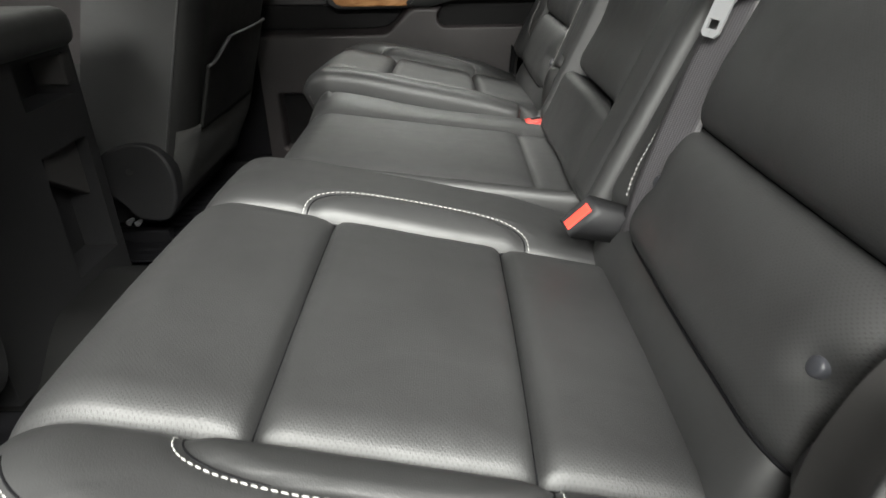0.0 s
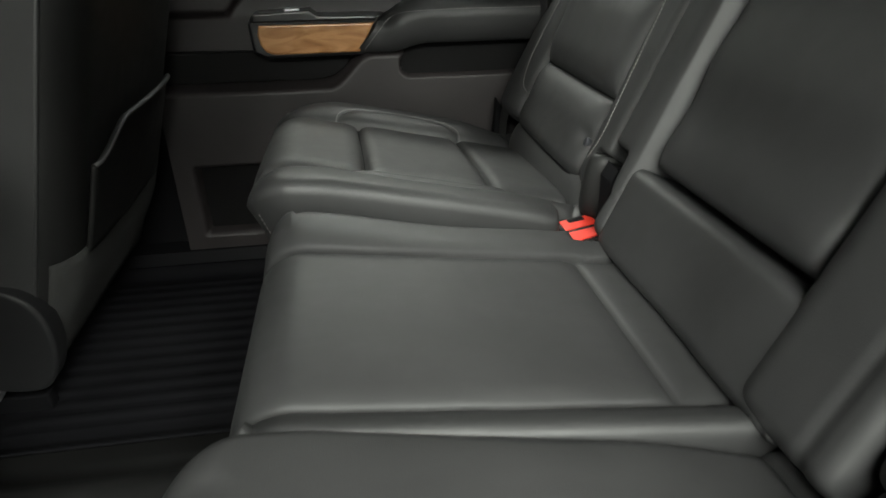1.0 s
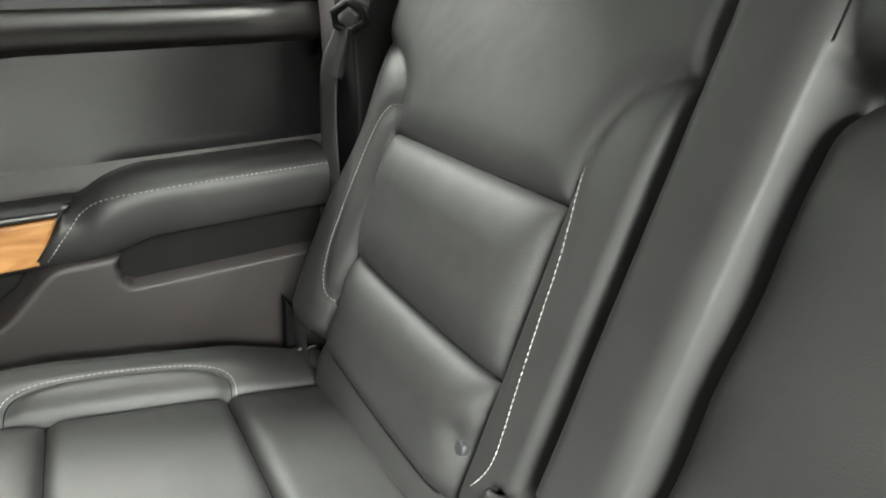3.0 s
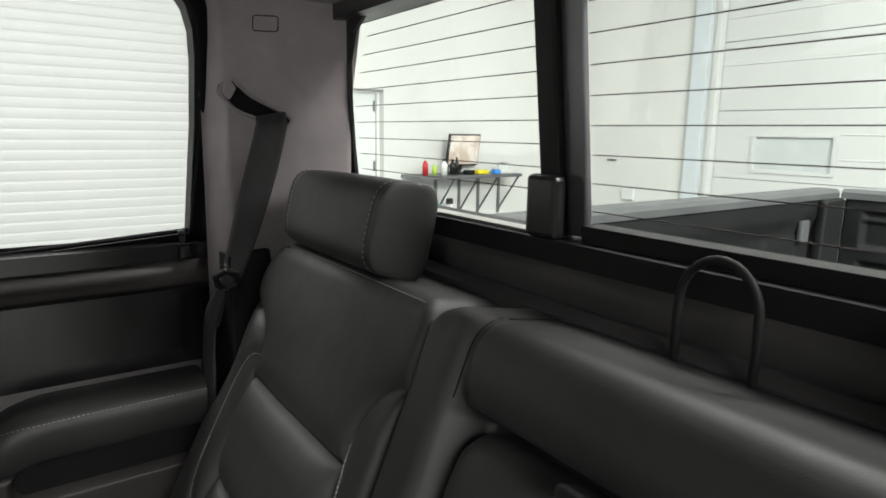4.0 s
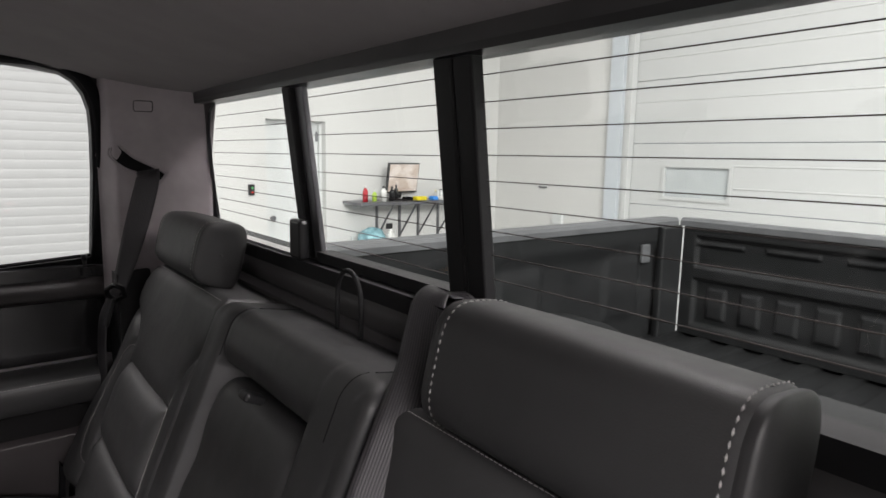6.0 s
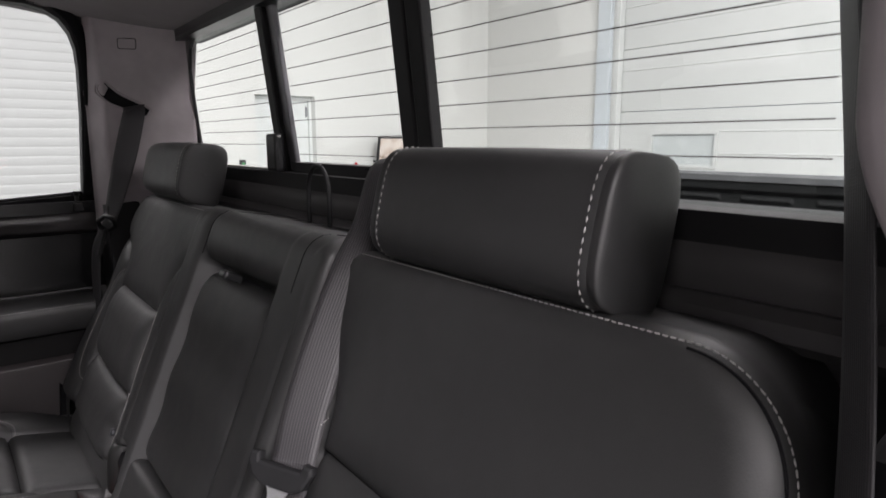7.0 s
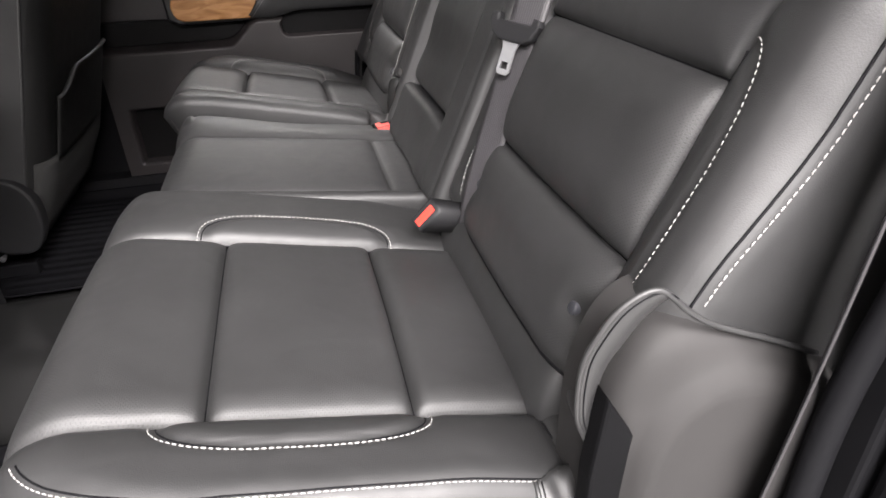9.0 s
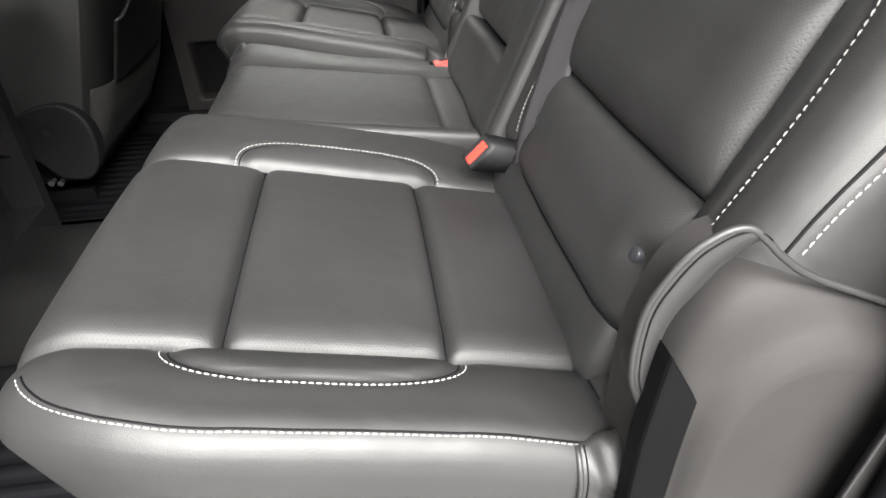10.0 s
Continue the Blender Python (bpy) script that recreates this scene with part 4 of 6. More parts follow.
    strap("lower_webbing", [(0.900, s * 0.722, 1.365), (0.886, s * 0.735, 1.33), (0.872, s * 0.745, 1.29), (0.866, s * 0.75, 1.20), (0.866, s * 0.752, 1.0)], [(-0.9, -s * 0.4, 0)] * 5, 0.030, M_WEB, belt)
    part("belt_tongue", box_bm(-0.004, 0.004, -0.012, 0.012, -0.03, 0.03, 0.002, 2, pose(0.882, s * 0.722, 1.315, 0, 18, 0)), M_PLASTIC, belt, "black belt tongue")
    return pl


c_pillar(1)
c_pillar(-1)

# body side behind the open left door, with its rubber seal
side = thing("body_side_left", "black body side and wheel arch trim at the open door", "car body", kind="structure")
part("arch_trim", prism_bm([(0.960, 0.50), (0.960, 1.06), (0.970, 1.25), (0.955, 1.40), (1.20, 1.42), (1.20, 0.50)], "y", -0.87, -0.775, 0.012, 3), M_RUBBER, side)
tube("door_seal", smooth_line([(0.925, -0.760, 0.60), (0.928, -0.758, 0.90), (0.932, -0.756, 1.06), (0.952, -0.765, 1.25), (0.935, -0.775, 1.42), (0.90, -0.760, 1.70), (0.86, -0.77, 1.795)], 8), 0.011, M_RUBBER, side, "black rubber door seal")
tagged(part("body_side_right", box_bm(0.93, 1.11, 0.86, 0.90, 0.45, 1.84), M_PAINT), "black painted body side of the cab", "car body", kind="structure")


# ---- the closed right rear door ----
DOOR_TRIM = ("door_panel", "armrest", "stitching", "lower_cover", "grab_recess", "pocket_lining", "wood_strip", "strip_carrier", "switch_panel")


def door_right():
    d = thing("rear_door_right", "closed rear door with black trim, wood strip and armrest", "car door", kind="structure")

    def dip(x, z):
        """How far the face stands in from the glass plane (larger is nearer to the seat)."""
        t = 0.0 * x
        # lower body of the panel
        low = sm(1.045, 1.028, z - 0.062 * sm(0.44, 0.53, x))
        t = t + 0.075 * low
        # lower front pocket
        pk = sm(0.0, 0.012, np.minimum(np.minimum(x - 0.155, 0.42 - x), np.minimum(z - 0.73, 0.885 - z)))
        t = t - 0.045 * pk
        # grab recess below the armrest
        gx, gz = x - 0.584 - 0.02 * sm(1.075, 1.11, z), z - 1.046
        corner = 0.024 - np.hypot(np.clip(0.024 - gx, 0, 1), np.clip(0.024 - gz, 0, 1))
        gr = sm(0.0, 0.006, np.minimum(np.minimum(corner, 0.86 - x), 1.118 - z))
        t = t - 0.085 * gr * low
        # upper lip above the armrest hollow
        lipz = 1.332 - 0.16 * np.clip((0.56 - x) / 0.30, 0, 1) ** 2.2
        lip = sm(lipz - 0.012, lipz + 0.004, z)
        t = t + 0.022 * lip
        hollow = sm(1.16, 1.21, z) * (1 - lip)
        t = t - 0.012 * hollow
        t = t - 0.085 * sm(1.345, 1.405, z) ** 1.3
        return t

    def f(x, z):
        return stack(x, 0.815 - dip(x, z), z)

    xs = np.concatenate([np.linspace(0.115, 0.56, 80), np.linspace(0.565, 0.905, 75)])
    sheet("door_panel", xs, np.linspace(0.68, 1.408, 160), f, M_DOOR, d, thick=0.0, flip=False)
    part("door_shell", box_bm(0.115, 0.905, 0.845, 0.885, 0.50, 1.40), M_PAINT, d)
    # armrest: a padded beam with a soft top
    xs = list(np.concatenate([np.linspace(0.498, 0.62, 26), np.linspace(0.63, 0.86, 24)]))
    prof = [(0.0, 0.0), (0.004, 0.006), (0.010, 0.02), (0.014, 0.045), (0.013, 0.060), (0.004, 0.070), (-0.012, 0.078), (-0.032, 0.082), (-0.060, 0.080), (-0.085, 0.070)]
    verts, faces = [], []
    n = len(prof)

    def lean(q):
        return 0.040 * min(q, 0.066) / 0.060

    for x in xs:
        k = float(sm(0.500, 0.60, np.array(x)))
        zb = 1.096 + 0.016 * float(sm(0.56, 0.64, np.array(x)))
        for p, q in prof:
            verts.append((x + lean(q) * (1 - k), 0.748 - p - 0.012 * k, zb + q * (0.80 + 0.20 * k)))
    for i in range(len(xs) - 1):
        for j in range(n - 1):
            faces.append((i * n + j, i * n + j + 1, (i + 1) * n + j + 1, (i + 1) * n + j))
    faces.append(tuple(range(n)))
    # underside
    m0 = len(verts)
    for i, x in enumerate(xs):
        verts.append((x, 0.815, verts[i * n][2]))
    for i in range(len(xs) - 1):
        faces.append((i * n, (i + 1) * n, m0 + i + 1, m0 + i))
    mesh_object("armrest", verts, faces, M_LEATHER, d, "padded black leather armrest with pale stitching")
    pts = []
    for x, z in smooth_line([(0.516, 1.101), (0.531, 1.120), (0.548, 1.140), (0.563, 1.156), (0.580, 1.167), (0.604, 1.171), (0.64, 1.173), (0.70, 1.174), (0.78, 1.174), (0.86, 1.174)], 8):
        x0, q = x, 0.03
        for step in range(12):
            k = float(sm(0.500, 0.60, np.array(x0)))
            q = min(max((z - 1.096 - 0.016 * float(sm(0.56, 0.64, np.array(x0)))) / (0.80 + 0.20 * k), 0.0), 0.066)
            x0 = 0.5 * x0 + 0.5 * (x - lean(q) * (1 - k))
        p = float(np.interp(q, [b for a, b in prof[:7]], [a for a, b in prof[:7]]))
        pts.append(np.array((x, 0.748 - p - 0.012 * k - 0.0006, z)))
    stitch_points("stitching", pts, np.array((0, -1, 0.3)), M_THREAD, d)
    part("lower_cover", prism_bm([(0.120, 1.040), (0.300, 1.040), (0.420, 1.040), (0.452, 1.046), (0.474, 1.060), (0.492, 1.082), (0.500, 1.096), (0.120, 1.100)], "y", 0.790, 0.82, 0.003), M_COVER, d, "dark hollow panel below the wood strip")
    # dark fillers: the shade of grab recess and pocket put in as colour
    part("grab_recess", prism_bm([(0.604, 1.040), (0.586, 1.052), (0.584, 1.072), (0.588, 1.088), (0.598, 1.106), (0.610, 1.120), (0.858, 1.120), (0.858, 1.040)], "y", 0.770, 0.823, 0.004, 3), M_COVER, d, "black plug painting the grab recess's shade")
    part("pocket_lining", prism_bm([(0.160, 0.735), (0.160, 0.870), (0.172, 0.882), (0.405, 0.882), (0.417, 0.870), (0.417, 0.735)], "y", 0.772, 0.80, 0.003), M_COVER, d, "black plate painting the door pocket's shade")
    # wood strip with slanted end
    prof = [(0.330, 1.104), (0.322, 1.115), (0.318, 1.135), (0.322, 1.152), (0.538, 1.152), (0.508, 1.098), (0.345, 1.098)]
    part("wood_strip", prism_bm(prof, "y", 0.742, 0.775, 0.004, 3), M_WOOD, d, "glossy reddish-brown wood grain strip")
    part("strip_carrier", prism_bm([(0.306, 1.102), (0.302, 1.155), (0.31, 1.168), (0.556, 1.166), (0.548, 1.152), (0.516, 1.092), (0.33, 1.090)], "y", 0.748, 0.80, 0.006, 3), M_GLOSS, d, "gloss black carrier round the wood strip")
    sp = part("switch_panel", prism_bm([(0.312, 1.158), (0.318, 1.174), (0.418, 1.178), (0.432, 1.168), (0.545, 1.166), (0.540, 1.158)], "y", 0.724, 0.79, 0.004, 3), M_GLOSS, d, "gloss black window switch panel")
    part("switch", box_bm(0.372, 0.402, 0.732, 0.744, 1.174, 1.182, 0.004, 3), M_CHROME, sp, "bright window switch")
    part("lock_pin", join_bm([cyl_bm((0.858, 0.850, 1.385), (0.858, 0.850, 1.418), 0.0042, 10), cyl_bm((0.858, 0.850, 1.414), (0.858, 0.850, 1.424), 0.0062, 10)]), M_GLOSS, d, "black door lock pin", smooth=True)
    part("pin_base", cyl_bm((0.858, 0.850, 1.378), (0.858, 0.850, 1.396), 0.013, 14, 0.010), M_GLOSS, d)

    # window frame: side glass leaning inwards
    def g(x, z, off=0.0):
        return (x, 0.90 - 0.35 * (z - 1.40) + off, z)

    outline = [(0.13, 1.385), (0.60, 1.395), (0.876, 1.414), (0.880, 1.60), (0.878, 1.70), (0.874, 1.742), (0.864, 1.772), (0.846, 1.796), (0.820, 1.811), (0.785, 1.818), (0.60, 1.818), (0.13, 1.80)]
    bm = bmesh.new()
    bm.faces.new([bm.verts.new(g(x, z, 0.004)) for x, z in outline])
    gl = part("side_glass", bm, M_SIDEGLASS, d)
    gl.visible_shadow = False
    outer = [(0.10, 1.36), (0.60, 1.36), (0.915, 1.36), (0.922, 1.60), (0.916, 1.71), (0.908, 1.765), (0.893, 1.80), (0.868, 1.828), (0.830, 1.845), (0.785, 1.852), (0.60, 1.855), (0.10, 1.85)]
    verts, faces = [], []
    n = len(outline)
    for off in (-0.018, 0.02):
        for o in (outline, outer):
            verts += [g(x, z, off) for x, z in o]
    for i in range(n):
        j = (i + 1) % n
        faces += [(i, j, n + j, n + i), (2 * n + i, 3 * n + i, 3 * n + j, 2 * n + j), (i, 2 * n + i, 2 * n + j, j), (n + i, n + j, 3 * n + j, 3 * n + i)]
    mesh_object("window_frame", verts, faces, M_PLASTIC, d, smooth=False)
    tube("frame_seal", [g(x, z, -0.020) for x, z in smooth_line([(0.885, 1.40), (0.897, 1.60), (0.893, 1.72), (0.880, 1.780), (0.845, 1.818), (0.79, 1.832), (0.60, 1.834), (0.15, 1.82)], 8)], 0.012, M_RUBBER, d)
    tube("glass_channel", [g(x, z, -0.004) for x, z in [(0.13, 1.386), (0.35, 1.388), (0.60, 1.396), (0.876, 1.415)]], 0.006, M_RUBBER, d)
    # the trim is moved outward to fit the camera's view
    for ob in d.children:
        if ob.name.split(".")[0] in DOOR_TRIM:
            ob.location.y += 0.022
    return d


def stitch_points(name, pts, N, mat, parent, pitch=0.0062, length=0.0046, width=0.0016, label=""):
    """A row of stitches along points in space."""
    P = np.array(pts, float)
    run = np.concatenate([[0], np.cumsum(np.linalg.norm(np.diff(P, axis=0), axis=1))])
    N = N / np.linalg.norm(N)
    verts, faces = [], []
    s = 0.001
    while s + length < run[-1]:
        a = np.array([np.interp(s, run, P[:, k]) for k in range(3)])
        b = np.array([np.interp(s + length, run, P[:, k]) for k in range(3)])
        d = (b - a) / (np.linalg.norm(b - a) + 1e-9)
        w = np.cross(d, N)
        w = w / (np.linalg.norm(w) + 1e-9) * width / 2
        up = np.cross(w, d)
        up = up / (np.linalg.norm(up) + 1e-9) * 0.001
        if np.dot(up, N) < 0:
            up = -up
        k = len(verts)
        verts += [a, (a + b) / 2 - w, b, (a + b) / 2 + w, a * 0.75 + b * 0.25 + up, a * 0.25 + b * 0.75 + up]
        faces += [(k, k + 1, k + 4), (k + 1, k + 5, k + 4), (k + 1, k + 2, k + 5), (k + 2, k + 3, k + 5), (k + 3, k + 4, k + 5), (k + 3, k, k + 4)]
        s += pitch
    return mesh_object(name, verts, faces, mat, parent, label)


door_right()


# ---- the rear seat ----
IN0, IN1 = 0.293, 0.602
G1, G2, GR = 0.490, 0.662, 0.776


def seg_bump(x, cuts, edges):
    out = 0.0 * x
    for a, b, e in zip(cuts[:-1], cuts[1:], edges):
        out = np.maximum(out, pillow(x, a, b, e))
    return out


def cushion_height(inner, inner_arch, notch=0.0, tip=0.0):
    def h(x, y):
        ins = sm(IN0 - 0.001, IN0 + 0.001, y) * sm(IN1 + 0.001, IN1 - 0.001, y)
        pu = seg_bump(x, (0.18, G1, G2, GR), (0.030, 0.020, 0.018))
        h0 = 0.014 * pu * pillow(y, IN0, IN1, 0.030) + 0.004 * np.sin(np.clip((y - IN0) / (IN1 - IN0), 0, 1) * np.pi) * ins
        back = 1 - 0.55 * sm(0.66, 0.79, x)
        front = 1 - 0.35 * sm(0.45, 0.37, x)
        hin = 0.021 * pillow(y, inner - 0.02, IN0, 0.050) * back * front
        hout = (0.030 if tip else 0.020) * pillow(y, IN1, 0.745, 0.050) * back * front
        out = np.where(y < IN0, hin, np.where(y > IN1, hout, h0))
        for xc, a, e, b, sgn in ((0.574, 0.114, IN0, inner_arch, -1), (0.562, 0.106, IN1, 0.040, 1)):
            dy = sgn * (y - e)
            q = (np.abs((x - xc) / a) ** 2.8 + np.abs(np.clip(dy, 0, 1) / b) ** 2.8) ** (1 / 2.8)
            d = (q - 1) * b
            on = (dy > -0.0005)
            out = out - np.where(on, 0.0035 * groove(d, 0.0035), 0) + np.where(on & (q < 1), 0.003 * np.clip((1 - q) / 0.2, 0, 1), 0)
        out = out - 0.003 * groove(y - IN0, 0.0035) - 0.003 * groove(y - IN1, 0.0035) - ins * 0.003 * (groove(x - G1, 0.0035) + groove(x - G2, 0.0035))
        out = out - 0.004 * groove(x - GR, 0.005) + 0.010 * pillow(x, GR, 0.83, 0.02)
        return out + tip * np.clip((IN1 - y) / (IN1 - IN0), 0, 1.2) - notch * sm(0.276, 0.264, y) * sm(0.728, 0.744, x)

    return h


def arch_line(xc, a, e, b, sgn, grow=1.0, n=60):
    pts = []
    for k in range(n + 1):
        w = math.pi * k / n
        c, s = math.cos(w), math.sin(w)
        r = (abs(c) ** 2.8 + abs(s) ** 2.8) ** (-1 / 2.8)
        pts.append((xc - (a * grow + 0.000) * r * c, e + sgn * b * (1 + (grow - 1) * 2.2) * r * s))
    return pts


def corner_turn(r0, r1, n=30):
    """A line round a rounded corner, from its v side to its u side, at shares r0 to r1 of the corner's radius."""
    out = []
    for k in range(1, n):
        w = k / n
        r, a = r0 + (r1 - r0) * w, w * math.pi / 2
        out.append((r * math.tan(a), r) if w < 0.5 else (r, r / math.tan(a)))
    return out


def seam(pad, uv, parent, s, r=0.0011, lift=0.0003):
    """A black cord along the seam of two leather panels, painting its crease dark."""
    q = np.array(uv, float)
    P = pad.at(q[:, 0], q[:, 1], lift)
    P[:, 1] *= s
    return tube("seam", list(P), r, M_RUBBER, parent, seg=6)


def front_stitch(pad, v, e0, e1, parent, s):
    """Stitching that runs down the leaning front of a cushion."""
    ex = np.linspace(e0, e1, 24)
    P = pad.at(np.full(24, pad.u[0]), np.full(24, v), 0.0, ex)
    P[:, 0] += pad.undercut * ex * pad.lean(np.full(24, pad.u[0]), np.full(24, v)) - 0.0010
    P[:, 1] -= 0.0010
    P[:, 1] *= s
    stitch_points("stitching", [np.array(q) for q in P], np.array((-1, 0, 0.2)), M_THREAD, parent)


def build_cushion(parent, s, inner):
    inner_arch = 0.046 if s < 0 else 0.038
    us = lines(0.347, 0.795, 0.0042, (G1, G2, GR), 0.055, 0.0)
    vs = lines(inner, 0.702, 0.0042, (IN0, IN1), 0.02, 0.03)
    pad = Pad((0, 0, 0.989 + 0.21 * 0.49), (1, 0, -0.21), (0, 1, 0), (0.2055, 0, 0.9786), us, vs, cushion_height(inner, inner_arch, 0.115 if s > 0 else 0.0, 0.022 if s > 0 else 0.0), (0.055, 0.006, 0.016, 0.030), (0.17, 0.04, 0.12, 0.20), (0.05, 0.09 if s > 0 else 0.02, (0.05, 0.06), (0.16, 0.086)), back=(0.0, 0, -1), undercut=0.50)

    def regions(u, v, ex):
        if ex > 0:
            return "cushion_bolster"
        if IN0 < v < IN1:
            return "insert_front" if u < G1 else "insert_middle" if u < G2 else "insert_rear" if u < GR else "cushion_bolster"
        return "cushion_bolster"

    mats = {"cushion_bolster": M_LEATHER, "insert_front": M_PERF, "insert_middle": M_PERF, "insert_rear": M_PERF}
    pad.build(regions, mats, parent, {"insert_front": "perforated black leather insert"}, s)
    for v in (IN0, IN1):
        seam(pad, [(u, v) for u in np.linspace(0.40, GR, 70)], parent, s)
    for u in (G1, G2):
        seam(pad, [(u, v) for v in np.linspace(IN0, IN1, 50)], parent, s)
    seam(pad, [(GR, v) for v in np.linspace(IN0, 0.64, 50)], parent, s)
    seam(pad, arch_line(0.574, 0.114, IN0, inner_arch, -1, 1.0), parent, s, 0.0008)
    outer = [np.stack(pad.under(*np.array(arch_line(0.562, 0.106, IN1, 0.040, 1, g)).T), -1) for g in (1.0, 1.05)]
    seam(pad, outer[0], parent, s, 0.0007)
    seam(pad, [(0.507 - 0.16 * q[0], 0.616 + 0.086 * q[1]) for q in corner_turn(0.805, 0.875)][::-1][3:] + [(u, 0.6850) for u in np.linspace(0.510, 0.752, 60)], parent, s, 0.0009, -0.0002)
    stitches("stitching", pad, arch_line(0.574, 0.114, IN0, inner_arch, -1, 1.035), M_THREAD, parent, s, label="pale grey stitching")
    stitches("stitching", pad, outer[1], M_THREAD, parent, s, label="pale grey stitching")
    edge = [(0.507 - 0.16 * q[0], 0.616 + 0.086 * q[1]) for q in corner_turn(0.83, 0.90)][::-1][2:] + [(u, 0.687) for u in np.linspace(0.510, 0.752, 60)]
    stitches("stitching", pad, edge, M_THREAD, parent, s, label="pale grey stitching")
    # upright stitching on the inner front corner
    if s > 0:
        front_stitch(pad, inner + 0.010, 0.012, 0.058, parent, s)
    return pad


def build_centre_cushion(parent):
    def h(x, y):
        p = 0.010 * pillow(y, -0.126, 0.126, 0.03) * pillow(x, 0.2, 0.725, 0.03)
        p = p + 0.006 * pillow(x, 0.725, 0.9, 0.02) * pillow(y, -0.126, 0.126, 0.03)
        st = 0.016 * pillow(np.abs(y), 0.126, 0.215, 0.035)
        out = np.where(np.abs(y) < 0.126, p, st + 0.012 * sm(0.126, 0.19, np.abs(y)) * sm(0.60, 0.42, x))
        return out - 0.115 * sm(0.158, 0.166, y) * sm(0.736, 0.744, x)

    us = lines(0.374, 0.808, 0.0046, (0.725,), 0.05, 0.015)
    vs = lines(-0.163, 0.196, 0.0046, (-0.126, 0.126), 0.012, 0.012)
    pad = Pad((0, 0, 0.990 + 0.125 * 0.43), (1, 0, -0.125), (0, 1, 0), (0.124, 0, 0.992), us, vs, h, (0.05, 0.015, 0.012, 0.016), (0.17, 0.04, 0.06, 0.12), (0.02, 0, 0.08, 0.03), back=(0, 0, -1), undercut=0.45)
    pad.build(lambda u, v, ex: "centre_cushion", {"centre_cushion": M_LEATHER}, parent)
    front_stitch(pad, 0.178, 0.010, 0.075, parent, 1)
    return pad


BZ1, BZ2, BI0, BI1 = 1.095, 1.236, 0.307, 0.608
BUTTONS = ((0.322, 1.040), (0.591, 1.041))
BACK_O, BACK_V, BACK_N = (0.84 - 0.415 * 1.095, 0, 0), (0.415, 0, 1), (-0.9236, 0, 0.3833)


def bolster_mask(y, z):
    qi = ((np.clip(y - 0.225, 0, 1) / (BI0 - 0.225)) ** 2.3 + (np.clip(z - 1.235, 0, 1) / 0.104) ** 2.3) ** (1 / 2.3)
    zo = z - 0.20 * np.clip(y - BI1, 0, 1)
    qo = ((np.clip(0.722 - y, 0, 1) / (0.722 - BI1)) ** 3.6 + (np.clip(zo - 1.235, 0, 1) / 0.078) ** 3.6) ** (1 / 3.6)
    return qi, qo


def back_height(y, z):
    qi, qo = bolster_mask(y, z)
    mid = (y > BI0) & (y < BI1)
    pv = pillow(y, BI0, BI1, 0.042)
    ins = 0.022 * seg_bump(z, (0.86, BZ1, BZ2), (0.050, 0.050)) * pv - 0.002 * (groove(z - BZ1, 0.004) + groove(z - BZ2, 0.004)) + 0.004 * np.sin(np.clip((y - BI0) / (BI1 - BI0), 0, 1) * np.pi)
    hb_in = 0.017 * np.sqrt(np.clip(1 - np.clip(1 - (1 - qi) / 0.55, 0, 1) ** 2, 0, 1))
    low = 1 - 0.45 * sm(1.02, 1.25, z)
    hb_out = 0.032 * low * np.sqrt(np.clip(1 - np.clip(1 - (1 - qo) / 0.60, 0, 1) ** 2, 0, 1))
    hb_out = hb_out * (1 - 0.75 * sm(1.13, 1.24, z) * sm(0.650, 0.706, y))
    upper = 0.012 * np.sqrt(np.clip(1 - np.clip(1 - np.minimum(np.minimum((z - BZ2) / 0.04, (qi - 1) / 0.4), (qo - 1) / 0.4), 0, 1) ** 2, 0, 1))
    out = np.where(qi < 1, hb_in, np.where(qo < 1, hb_out, np.where((z > BZ2), upper, np.where(mid, ins, 0.0))))
    # stitched panel on the outer bolster
    dy = y - BI1
    q = (np.abs((z - 1.150) / 0.112) ** 2.8 + np.abs(np.clip(dy, 0, 1) / 0.035) ** 2.8) ** (1 / 2.8)
    out = out - np.where(dy > 0, 0.003 * groove((q - 1) * 0.035, 0.0035), 0)
    # sunk buttons
    for yb, zb in BUTTONS:
        r = np.hypot(y - yb, (z - zb) * 1.08)
        out = out - 0.006 * np.exp(-(r / 0.014) ** 2)
    return out


def back_step(y, z):
    """The right-hand back: its inner bolster ends above the hinge."""
    return back_height(y, z) - 0.055 * sm(0.268, 0.260, y) * sm(1.040, 1.030, z)


